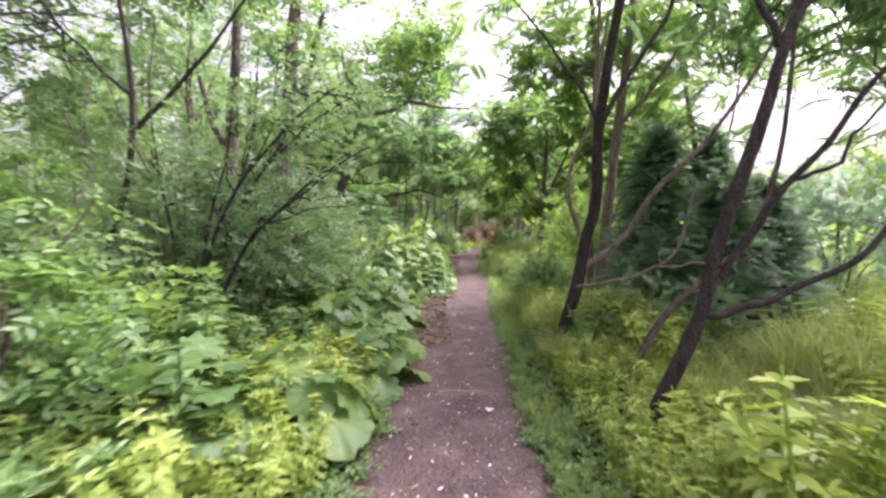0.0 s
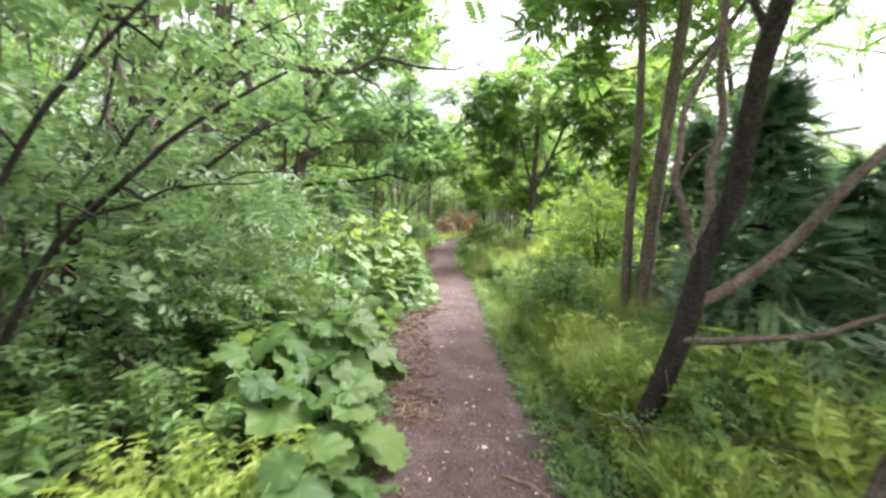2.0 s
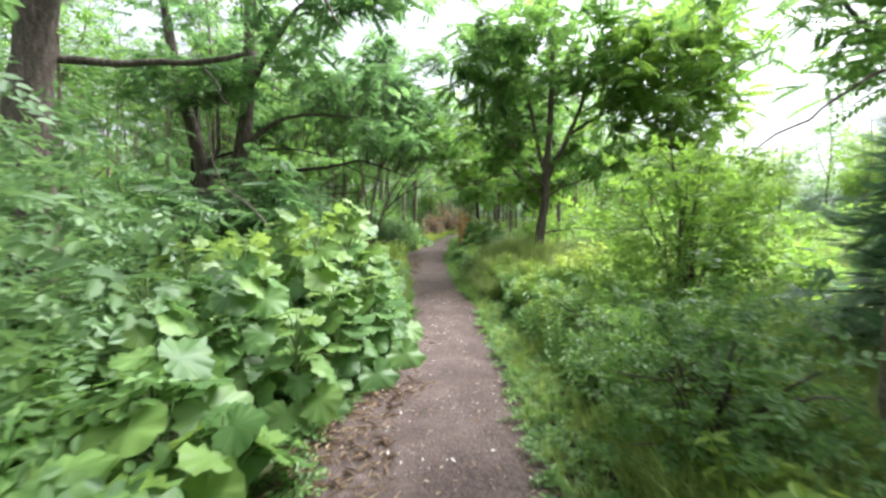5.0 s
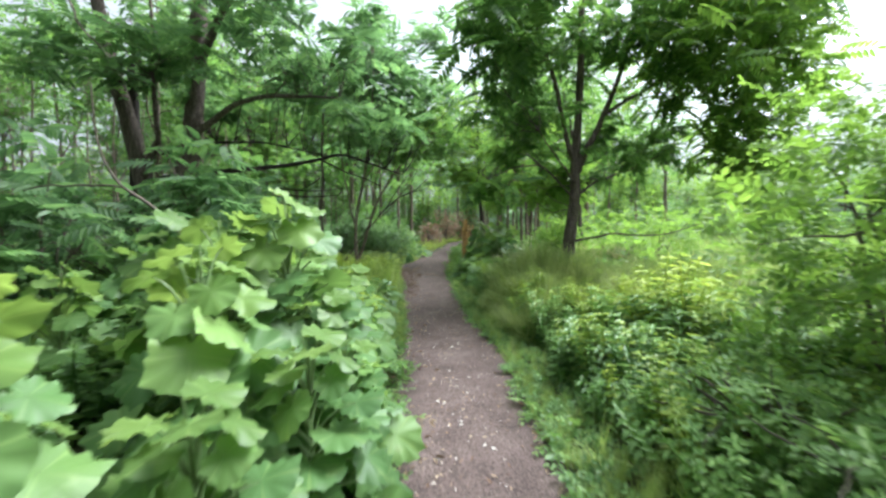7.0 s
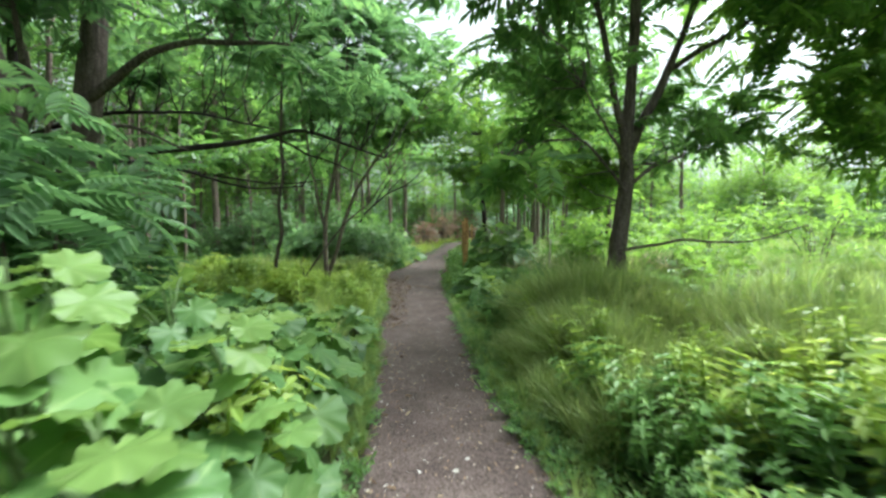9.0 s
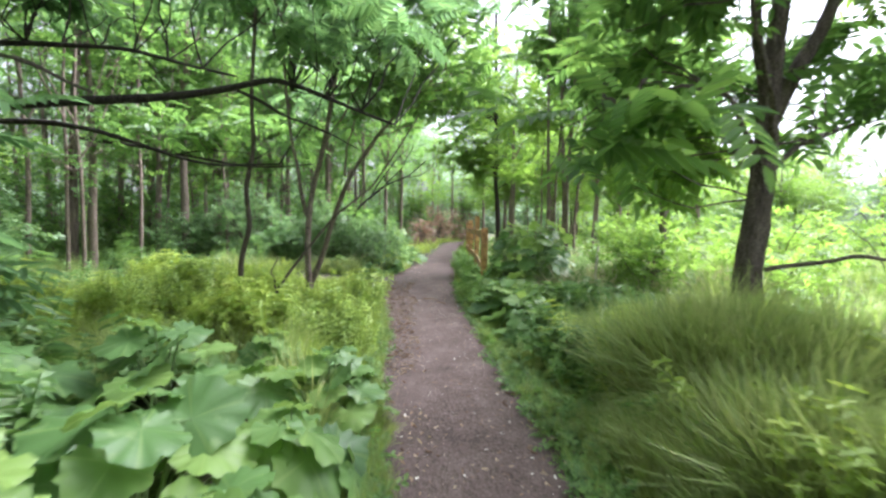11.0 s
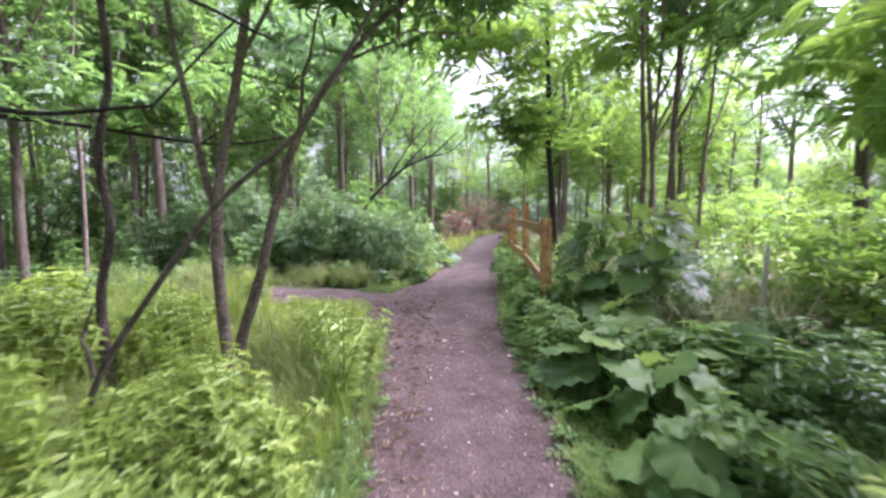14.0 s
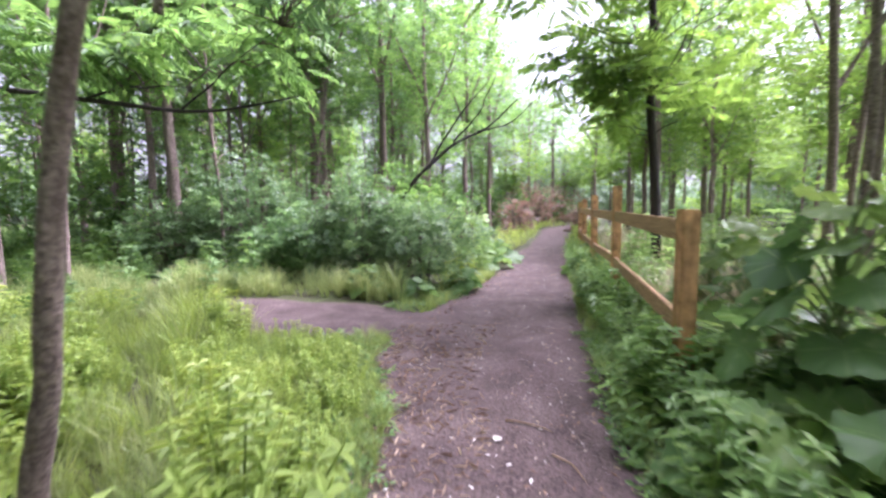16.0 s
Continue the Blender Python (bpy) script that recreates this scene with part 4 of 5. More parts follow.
for at, size, n, leaf, tpl, sp in (
        ((-3.0, 2.2, 0), (1.2, 1.3, 1.5), 900, L_WEED, SPRAY, 0.28), ((-3.4, 4.6, 0), (1.3, 1.4, 2.3), 1200, L_SHRUB, SPRAY, 0.26),
        ((-3.2, 6.6, 0), (1.5, 1.2, 2.3), 1500, L_SHRUB, SPRAY, 0.25), ((-3.9, 8.6, 0), (1.5, 1.3, 2.3), 1300, L_SHRUB, SPRAY, 0.26),
        ((-5.4, 3.2, 0), (1.3, 1.8, 3.0), 1100, L_CANOPY, SPRAY, 0.34), ((-5.8, 6.8, 0), (1.4, 1.8, 3.0), 1000, L_SHRUB, SPRAY, 0.32),
        ((-5.2, 0.6, 0), (1.6, 1.4, 2.8), 900, L_CANOPY, SPRAY, 0.32), ((-4.5, 13.6, 0), (1.5, 1.3, 1.3), 700, L_WEED, SPRAY, 0.28),
        ((-7.0, 14.0, 0), (1.6, 1.4, 1.6), 600, L_SHRUB, SPRAY, 0.32), ((-8.2, 18.5, 0), (1.6, 1.4, 1.5), 600, L_SHRUB, SPRAY, 0.34)):
    shrub("dense leafy green shrub with thin crossing stems", at, size, n, leaf, tpl, sp, bare=0.25)
for at, size, n, leaf, sp in (((-2.3, 24.5, 0), (0.95, 0.8, 1.45), 900, L_SHRUB, 0.24), ((-3.5, 24.9, 0), (1.0, 0.9, 1.9), 1100, L_SHRUB, 0.27), ((-4.7, 24.7, 0), (0.8, 0.7, 1.3), 600, L_DEEP, 0.3), ((-5.9, 25.4, 0), (1.2, 1.0, 2.3), 900, L_SHRUB, 0.3),
                              ((-3.2, 26.6, 0), (1.1, 0.9, 2.2), 700, L_CANOPY, 0.32), ((-1.7, 26.4, 0), (0.6, 0.7, 1.3), 400, L_LUSH, 0.24), ((-7.6, 24.9, 0), (1.0, 0.9, 1.5), 500, L_SHRUB, 0.32)):
    shrub("large uneven green bush where the path forks", at, size, n, leaf, SPRAY, sp, bare=0.2)
# sumac with feather leaves
for at, s in (((-3.35, 13.3, 0), (0.7, 0.6, 2.5)), ((-4.0, 14.2, 0), (1.0, 0.8, 2.6)), ((-4.8, 12.3, 0), (0.9, 0.9, 2.5))):
    shrub("sumac shrub with long feather-shaped leaves", at, s, 190, L_DEEP, PINNATE, 0.5, 7, 0.4)
# dark evergreens, pointed, their sprays hanging outwards in tiers
def evergreen(label, at, radius, height, n):
    x, y, z = at
    t = thing("evergreen", label, "evergreen", at=at)
    part("trunk", make_mesh("trunk", *limb([(0, 0, -0.05), (0.02, 0, height * 0.5), (0, 0.02, height * 0.97)], 0.05, 0.008), M_DARKBARK, True), t)
    tiers = max(7, int(height * 4))
    arms, tips = [], []
    for i in range(tiers):
        f = (i + 0.4) / tiers
        reach = radius * (1 - f) ** 0.8
        for k in range(7):
            a = k * 0.9 + i * 1.9 + rng.uniform(-0.3, 0.3)
            r = reach * rng.uniform(0.65, 1.15)
            e = np.array([math.cos(a) * r, math.sin(a) * r, height * (0.05 + 0.93 * f) - 0.12 * r])
            arms.append(tube(bend([[0, 0, e[2] + 0.04], e * [0.5, 0.5, 1] + [0, 0, 0.06], e], 5, 0.01), np.linspace(0.012, 0.004, 5), 4))
            tips.append((a, r, e[2]))
    part("branch_growth", make_mesh("branch_growth", *merge(*arms), M_DARKBARK, True), t, kind="stuff")
    pick = np.array(tips)[rng.integers(0, len(tips), n)]
    u = rng.uniform(0.15, 1.0, n) ** 0.6
    a = pick[:, 0] + rng.normal(0, 0.2, n)
    p = np.stack([np.cos(a) * pick[:, 1] * u, np.sin(a) * pick[:, 1] * u, pick[:, 2] + rng.normal(0, 0.14, n)], -1)
    p[:, 2] = np.maximum(p[:, 2], 0.06)
    part("foliage", make_mesh("foliage", *strew(FIR, p, turns(n, 0.35, a - np.pi / 2 + rng.normal(0, 0.5, n)), rng.uniform(0.16, 0.3, n)), L_CONIFER), t)
    return t


for at, r, h, n in (((2.2, 5.5, 0), 0.8, 2.65, 1500), ((3.05, 7.9, 0), 1.1, 2.9, 1900), ((4.5, 8.7, 0), 1.4, 3.3, 2200), ((3.7, 5.9, 0), 1.0, 2.1, 1300), ((3.0, 5.5, 0), 0.9, 2.0, 1200)):
    evergreen("pointed dark blue-green evergreen behind the forked trees", at, r, h, n)
for at, size, n in (((2.6, 6.4, 0), (0.6, 0.5, 1.2), 600), ((6.4, 8.2, 0), (1.2, 1.3, 2.4), 1300)):
    shrub("dark blue-green evergreen bush", at, size, n, L_CONIFER, FIR, 0.24, 10, 0.6)
for at, size, n in (((1.25, 8.6, 0), (0.5, 0.7, 0.7), 420), ((1.35, 9.6, 0), (0.45, 0.5, 0.65), 330), ((2.2, 8.7, 0), (0.6, 0.7, 0.75), 420), ((2.2, 11.5, 0), (0.6, 0.7, 0.7), 560), ((2.3, 13.8, 0), (0.6, 0.6, 0.55), 240)):
    shrub("leafy green weed bush beside the grass", at, size, n, L_LUSH, SPRAY, 0.15)
shrub("young bushy tree with small dark and bright leaves", (2.45, 10.0, 0), (1.0, 0.9, 2.2), 1500, L_BRIGHT, SPRAY, 0.22, 12, 0.5, 0.1)
shrub("grey-green fine-leaved weed bush beside the path", (1.08, 7.4, 0), (0.5, 0.75, 1.0), 900, L_WEED, SPRAY, 0.16, 10, 0.5, 0.1)
shrub("dark leafy growth round the foot of the forked tree", (1.95, 4.7, 0), (0.75, 0.5, 0.85), 650, L_SHRUB, FIR, 0.2)
shrub("dark leafy growth round the foot of the forked tree", (1.12, 4.35, 0), (0.3, 0.25, 0.6), 260, L_WEED, SPRAY, 0.14)
for at, size, n in (((5.0, 11.6, 0), (0.8, 0.8, 0.9), 380), ((6.5, 14.0, 0), (1.2, 1.0, 1.2), 450), ((8.6, 13.0, 0), (1.4, 1.2, 1.7), 450), ((4.6, 18.8, 0), (1.2, 1.0, 1.1), 420),
                    ((6.2, 20.0, 0), (1.5, 1.2, 1.8), 520), ((9.5, 20.5, 0), (2.0, 1.4, 2.4), 560), ((3.0, 19.0, 0), (0.8, 0.7, 1.5), 480), ((5.0, 24.0, 0), (1.4, 1.2, 1.8), 520), ((12.5, 17.0, 0), (2.0, 1.6, 2.0), 520)):
    shrub("bright yellow-green bush in the open meadow", at, size, n, L_BRIGHT, SPRAY, 0.3)
L_BROWN = leaf_mat("reddish_dead_leaves", (0.10, 0.06, 0.035), (0.2, 0.12, 0.07), (0.3, 0.2, 0.12), 0.3)
for at, size, n in (((-0.6, 37.5, 0), (0.9, 0.9, 1.6), 260), ((0.6, 44.0, 0), (1.2, 1.0, 2.2), 320), ((1.2, 48.0, 0), (1.6, 1.0, 2.8), 420), ((-0.4, 50.0, 0), (1.6, 1.0, 3.2), 420), ((3.2, 53.0, 0), (1.8, 1.0, 3.2), 420), ((2.6, 41.0, 0), (0.8, 0.8, 1.2), 200)):
    shrub("reddish-brown half-dead bush where the path bends", at, size, n, L_BROWN, SPRAY, 0.35, 16, bare=0.4)
# far understorey, repeated
far_kinds = [shrub("leafy understorey bush in the woods", (-10, 20, 0), (1.6, 1.5, 1.9), 420, L_SHRUB, SPRAY, 0.42),
             shrub("leafy understorey bush in the woods", (-10, 27, 0), (1.8, 1.6, 2.6), 480, L_CANOPY, SPRAY, 0.45),
             shrub("bright leafy bush at the wood's edge", (8, 28, 0), (1.7, 1.5, 2.0), 420, L_BRIGHT, SPRAY, 0.42)]
for k in far_kinds:
    tagged(k, group="understorey bushes")
for i in range(150):
    y, x = rng.uniform(0, 66), rng.uniform(-32, 34)
    if x > 0 and not (y > 27 + 0.3 * x or x > 17):
        continue
    if x <= 0 and not (x < -11 or (y > 30 and x < left_edge(y) - 2.0)):
        continue
    if left_edge(y) - 2 < x < right_edge(y) + 1.6:
        continue
    s = rng.uniform(0.7, 1.3)
    k = far_kinds[int(rng.choice([0, 1, 2], p=[0.5, 0.4, 0.1] if x < 0 else [0.25, 0.25, 0.5]))]
    copy_thing(k, Matrix.Translation((x, y, 0)) @ Matrix.Rotation(rng.uniform(0, 6.28), 4, "Z") @ Matrix.Diagonal((s, s, s, 1)))


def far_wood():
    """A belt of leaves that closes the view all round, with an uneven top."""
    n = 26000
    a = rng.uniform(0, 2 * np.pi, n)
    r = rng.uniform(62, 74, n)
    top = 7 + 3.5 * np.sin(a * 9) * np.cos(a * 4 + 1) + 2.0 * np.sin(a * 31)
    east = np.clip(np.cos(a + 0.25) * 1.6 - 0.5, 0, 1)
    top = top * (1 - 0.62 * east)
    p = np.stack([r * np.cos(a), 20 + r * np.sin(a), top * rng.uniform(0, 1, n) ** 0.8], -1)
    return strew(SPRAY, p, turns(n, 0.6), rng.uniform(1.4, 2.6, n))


single("far_woods", make_mesh("far_woods", *far_wood(), L_FAR), "distant belt of leafy green woods, haze tinted into the leaves", "woods", "stuff")

# ---- burdock ----


def heart_leaf(name, waves, seed, mat):
    """A broad heart-shaped leaf with a wavy lobed edge, its stalk at the origin, one unit long."""
    g = np.random.default_rng(seed)
    k = 36
    verts, faces = [(0, 0, 0)], []
    for wave, s in ((0.0, 0.42), (0.3, 0.8), (1.0, 1.0)):
        for i in range(k):
            a = 2 * math.pi * i / k
            r = 0.56 * (1 + 0.22 * math.cos(a)) * (1 - 0.6 * math.exp(-((a - math.pi) / 0.3) ** 2))
            r *= 1 + wave * (0.06 * math.sin(waves * a + seed) + 0.06 * math.sin(5 * a + 2 * seed) + g.normal(0, 0.045))
            x, y = r * s * math.sin(a) * 1.12, r * s * math.cos(a) * 1.1
            z = 0.06 * s * math.cos(a * 2) - 0.16 * s * s * max(0, math.cos(a)) + 0.06 * wave * math.sin(waves * a + 1 + seed) + 0.055 * s * math.sin(3 * a + seed) + 0.10 * abs(x)
            verts.append((x, y, z))
    for i in range(k):
        j = (i + 1) % k
        faces.append((0, 1 + j, 1 + i))
        for o in (1, 1 + k):
            faces.append((o + i, o + j, o + k + j, o + k + i))
    me = bpy.data.meshes.new(name)
    me.from_pydata(verts, [], faces)
    me.polygons.foreach_set("use_smooth", [True] * len(me.polygons))
    me.materials.append(mat)
    me.update()
    return me


HEARTS = [heart_leaf("broad_leaf", w, s, L_BURDOCK) for w, s in ((11, 1), (13, 2), (9, 3), (12, 4))]
YOUNG = [heart_leaf("young_leaf", w, s, L_YOUNG) for w, s in ((9, 5), (11, 6), (7, 7), (8, 8))]


def burdock(label, at, leaves, low, high, spread, size, upright=False):
    t = thing("burdock_plant", label, "burdock", "burdock plants along the path", at=at)
    if upright:
        part("stem", make_mesh("stem", *tube(bend([[0, 0, -0.03], [0.03, 0.02, high * 0.5], [0.0, 0.04, high]], 8, 0.008), np.linspace(0.014, 0.005, 8), 6), L_STALK, True), t)
    for i in range(leaves):
        f = (i + 0.5) / leaves
        a = i * 2.4 + rng.uniform(-0.4, 0.4)
        h = low + (high - low) * f
        out = spread * ((1.0 - 0.75 * f) if upright else (1 - 0.8 * f)) * rng.uniform(0.75, 1.15)
        p = np.array([math.cos(a) * out, math.sin(a) * out, h])
        root = [0, 0, h * 0.72] if upright else [0, 0, -0.02]
        part("stalk", make_mesh("stalk", *tube(bend([root, p * [0.5, 0.5, 0.75 if not upright else 0.95], p], 6, 0.0), np.linspace(0.009, 0.005, 6), 5), L_STALK, True), t)
        s = size * rng.uniform(0.75, 1.15) * (1.0 - 0.45 * f)
        ob = part("leaf", (YOUNG if upright and f > rng.uniform(0.6, 0.9) else HEARTS)[int(rng.integers(4))], t)
        droop = rng.uniform(-1.15, -0.15) + 0.6 * f
        ob.matrix_basis = Matrix.Translation(p) @ Matrix.Rotation(a - math.pi / 2, 4, "Z") @ Matrix.Rotation(droop, 4, "X") @ Matrix.Rotation(rng.normal(0, 0.34), 4, "Y") @ Matrix.Diagonal((s, s, s, 1))
    return t


LOW_LABEL, TALL_LABEL = "low burdock with broad pale green heart-shaped leaves", "tall burdock stacked with lobed bright green leaves"
rosettes = [burdock(LOW_LABEL, (-0.95, 3.75, 0.0), 13, 0.10, 0.5, 0.36, 0.38), burdock(LOW_LABEL, (-1.45, 3.1, 0.0), 14, 0.12, 0.55, 0.42, 0.4), burdock(LOW_LABEL, (-1.25, 5.9, 0.02), 16, 0.1, 0.62, 0.42, 0.38)]
talls = [burdock(TALL_LABEL, (-1.55, 9.6, 0.03), 38, 0.12, 1.3, 0.5, 0.32, True), burdock(TALL_LABEL, (-2.2, 10.6, 0.05), 37, 0.15, 1.45, 0.5, 0.32, True), burdock(TALL_LABEL, (-1.15, 10.3, 0.02), 30, 0.06, 0.95, 0.4, 0.29, True)]


def again(kind, x, y, s, squash=1.0):
    return copy_thing(kind, Matrix.Translation((x, y, float(rise(np.array(x), np.array(y))))) @ Matrix.Rotation(rng.uniform(0, 6.28), 4, "Z") @ Matrix.Diagonal((s, s, s * squash, 1)))


for k, x, y, s in ((2, -0.98, 4.5, 0.75), (0, -1.5, 4.6, 1.0), (1, -1.75, 5.3, 1.1), (0, -1.55, 6.6, 1.1), (2, -2.1, 6.5, 1.15), (1, -1.4, 7.3, 0.8), (0, -2.3, 2.6, 1.0), (1, -1.9, 7.6, 1.1),
                   (1, -1.4, 13.3, 1.0), (0, -1.4, 14.1, 1.0), (2, -1.9, 13.8, 1.1), (1, -2.6, 13.4, 1.1), (0, -1.75, 14.8, 1.0), (2, -2.4, 14.8, 1.1), (0, -1.45, 15.5, 0.75), (1, -3.1, 14.3, 1.1), (0, -2.0, 15.7, 0.85), (2, -1.35, 15.0, 0.8), (1, -2.9, 15.4, 0.9), (0, -1.05, 2.75, 0.95), (2, -1.7, 2.3, 1.0), (1, -1.25, 5.2, 0.8)):
    again(rosettes[k], x, y, s)
for k, x, y, s in ((2, -1.2, 8.9, 0.9), (0, -1.95, 8.8, 0.95), (2, -1.0, 9.5, 0.95), (1, -2.7, 9.3, 0.8), (0, -2.4, 8.3, 0.78), (1, -1.4, 10.4, 1.1), (1, -1.7, 10.2, 1.0), (2, -1.2, 11.1, 1.0), (0, -1.6, 11.3, 1.0), (1, -2.4, 11.6, 1.0),
                   (0, -3.0, 10.5, 0.82), (2, -1.28, 11.9, 1.0), (0, -1.7, 12.2, 0.85), (1, -2.6, 12.6, 0.85), (2, -1.42, 12.6, 0.95), (0, -3.3, 11.8, 0.95), (2, -1.9, 13.0, 0.85), (2, -0.95, 10.0, 0.8), (2, -1.35, 8.3, 0.8)):
    again(talls[k], x, y, s)
# right-hand burdock by the fence and small clumps further on
for k, x, y, s in ((0, 0.55, 17.0, 0.85), (1, 0.75, 17.7, 0.95), (2, 0.5, 18.4, 0.9), (1, 0.95, 18.9, 1.1), (0, 0.55, 19.3, 0.95), (2, 1.1, 19.7, 1.1), (1, 1.3, 18.1, 1.0), (0, 0.95, 20.2, 0.9), (2, 1.5, 20.6, 1.0),
                   (0, -2.1, 23.35, 0.7), (1, -1.5, 24.1, 0.7), (2, -2.9, 23.5, 0.7), (0, -1.15, 26.8, 0.9), (1, -1.1, 28.0, 1.0), (0, 0.55, 26.0, 0.7)):
    again(rosettes[k], x, y, s)
for k, x, y, s in ((1, 1.3, 19.1, 1.0), (0, 0.98, 19.7, 1.1), (0, 1.7, 19.8, 1.05), (1, 1.05, 20.7, 0.85), (0, -1.5, 27.6, 0.9), (1, 1.35, 22.0, 0.8)):
    again(talls[k], x, y, s)

# ---- grass and weeds ----


def field(n, xr, yr, keep):
    x, y = rng.uniform(*xr, n), rng.uniform(*yr, n)
    k = keep(x, y)
    x, y = x[k], y[k]
    return np.stack([x, y, rise(x, y) - 0.02], -1)


def patchy(x, y, f=1.1, cut=0.0, shift=0.0):
    return np.sin(x * f + shift) * np.cos(y * f * 0.8 + 1.3 * shift) + 0.5 * np.sin(x * f * 2.7 + y * f * 1.9 + shift) > cut


def right_of(x, y, a, b):
    d = x - right_edge(y)
    return (d > a) & (d < b)


def left_of(x, y, a, b):
    d = left_edge(y) - x
    return (d > a) & (d < b)


def cover(name, label, template, pos, size, mat, tilt=0.25, category="weeds"):
    n = len(pos)
    me = make_mesh(name, *strew(template, pos, turns(n, tilt), size), mat)
    return single(name, me, label, category, "stuff")


def sizes(pos, lo, hi):
    """Sizes that vary from plant to plant and from patch to patch."""
    x, y = pos[:, 0], pos[:, 1]
    patch = 0.8 + 0.3 * np.sin(x * 2.3 + 1) * np.cos(y * 1.9) + 0.2 * np.sin(x * 5.1 + y * 4.3)
    return rng.uniform(lo, hi, len(pos)) * np.clip(patch, 0.35, 1.3)


p = field(15000, (0.2, 3.2), (-7, 8.5), lambda x, y: right_of(x, y, 0.35, 2.2) & patchy(x, y, 1.3, -0.5))
cover("grass", "tall soft green grass beside the path", TUFTS[0], p, sizes(p, 0.42, 0.82) * np.clip(0.35 + (p[:, 0] - right_edge(p[:, 1])), 0.5, 1) * np.where(p[:, 1] < 2.8, 0.6, 1), L_GRASS, 0.2, "grass")
p = field(5600, (0.3, 4.5), (-6, 7.5), lambda x, y: right_of(x, y, 0.55, 3.6) & patchy(x, y, 1.6, -0.1, 2))
cover("yellow_weeds", "yellow-green leafy weeds under the forked trees", WEED, p, sizes(p, 0.38, 0.75), L_YELLOW)


def edge_field(n, side, y0, y1, d0, d1):
    """Places along one edge of the path, thickest at the edge."""
    y = rng.uniform(y0, y1, n)
    d = d0 + (d1 - d0) * rng.uniform(0, 1, n) ** 1.4
    x = right_edge(y) + d if side > 0 else left_edge(y) - d
    k = off_path(x, y, -0.12)
    x, y = x[k], y[k]
    return np.stack([x, y, rise(x, y) - 0.01], -1)


p = edge_field(6500, 1, -6.0, 22, -0.02, 0.75)
cover("ground_ivy", "low creeping leaves along the path edge", SPRAY, p + [0, 0, 0.04], rng.uniform(0.1, 0.2, len(p)), L_WEED, 0.35, "ground cover")
p = edge_field(2600, 1, -6.0, 26, 0.0, 0.4)
cover("edge_grass", "short grass fringe along the path", TUFTS[1], p, rng.uniform(0.08, 0.22, len(p)), L_GRASS, 0.4, "grass")
p = edge_field(3600, -1, -6.0, 24, 0.02, 0.6)
cover("verge_weeds", "low green weeds at the path's edge", SPRAY, p + [0, 0, 0.04], rng.uniform(0.1, 0.2, len(p)), L_WEED, 0.35, "ground cover")
p = edge_field(1500, -1, 12.5, 26, 0.02, 0.4)
cover("edge_grass", "short grass fringe along the path", TUFTS[0], p, rng.uniform(0.1, 0.25, len(p)), L_GRASS, 0.4, "grass")
p = edge_field(1200, -1, -4.0, 4.2, 0.25, 1.3)
cover("yellow_weeds", "yellow-green leafy weeds by the path", WEED, p, rng.uniform(0.25, 0.5, len(p)), L_YELLOW)
p = edge_field(900, 1, 0.3, 6.5, 0.35, 1.3)
cover("yellow_weeds", "low yellow-green weeds beside the grass", WEED, p, rng.uniform(0.2, 0.4, len(p)), L_YELLOW)
p = field(6200, (-5.5, -0.6), (-7, 9), lambda x, y: left_of(x, y, 0.85, 4.5) & patchy(x, y, 1.7, -0.5, 1))
cover("nettles", "knee-high nettles and leafy weeds", NETTLE, p, sizes(p, 0.35, 0.8), L_WEED)
p = field(1300, (-5.5, -0.8), (0.5, 3.6), lambda x, y: left_of(x, y, 0.45, 4) & patchy(x, y, 2.1, -0.2, 4))
cover("yellow_weeds", "yellow-green weeds in front of shrubs", WEED, p, sizes(p, 0.35, 0.7), L_YELLOW)
p = field(90, (-1.95, -1.25), (11.8, 12.5), lambda x, y: x < 0)
cover("yellow_weeds", "yellowed leafy weeds among the burdock", WEED, p, sizes(p, 0.5, 0.8), L_YELLOW)
p = field(2600, (-9, -0.8), (8.5, 15.5), lambda x, y: left_of(x, y, 1.8, 8))
cover("undergrowth", "leafy green undergrowth beneath the trees", NETTLE, p, sizes(p, 0.35, 0.85), L_WEED)
p = field(7000, (-9, -1.0), (14.5, 24), lambda x, y: off_path(x, y, 0.25) & left_of(x, y, 0.3, 8) & patchy(x, y, 1.0, -0.6, 3))
cover("grass", "yellowish-green grass under slender trees", TUFTS[1], p, sizes(p, 0.35, 0.7) * np.where((p[:, 1] > 19.3) & (p[:, 1] < 22) & (p[:, 0] > -3.4), 0.4, 1), L_DRYGRASS, 0.2, "grass")
p = field(8500, (-6, -1.0), (16.1, 21.3), lambda x, y: off_path(x, y, 0.2) & left_of(x, y, 0.1, 4.5) & patchy(x, y, 1.5, -0.3, 5))
cover("yellow_weeds", "yellow-green flowering weeds beside the path", FINE_WEED, p, sizes(p, 0.35, 0.75) * np.where((p[:, 1] > 19.2) & (p[:, 0] > -3.4), 0.5, 1), L_YELLOW)
p = field(2600, (-6, -1.0), (15.6, 21.3), lambda x, y: off_path(x, y, 0.15) & left_of(x, y, 0.12, 4.8))
cover("seeding_grass", "fine yellow-green seeding grass by the path", TUFTS[2], p, sizes(p, 0.35, 0.65) * np.where((p[:, 1] > 19.2) & (p[:, 0] > -3.4), 0.5, 1), L_YELLOW, 0.2, "grass")
p = field(2600, (0.6, 3.4), (8.2, 13.0), lambda x, y: right_of(x, y, 0.45, 2.8) & patchy(x, y, 1.8, -0.7, 2))
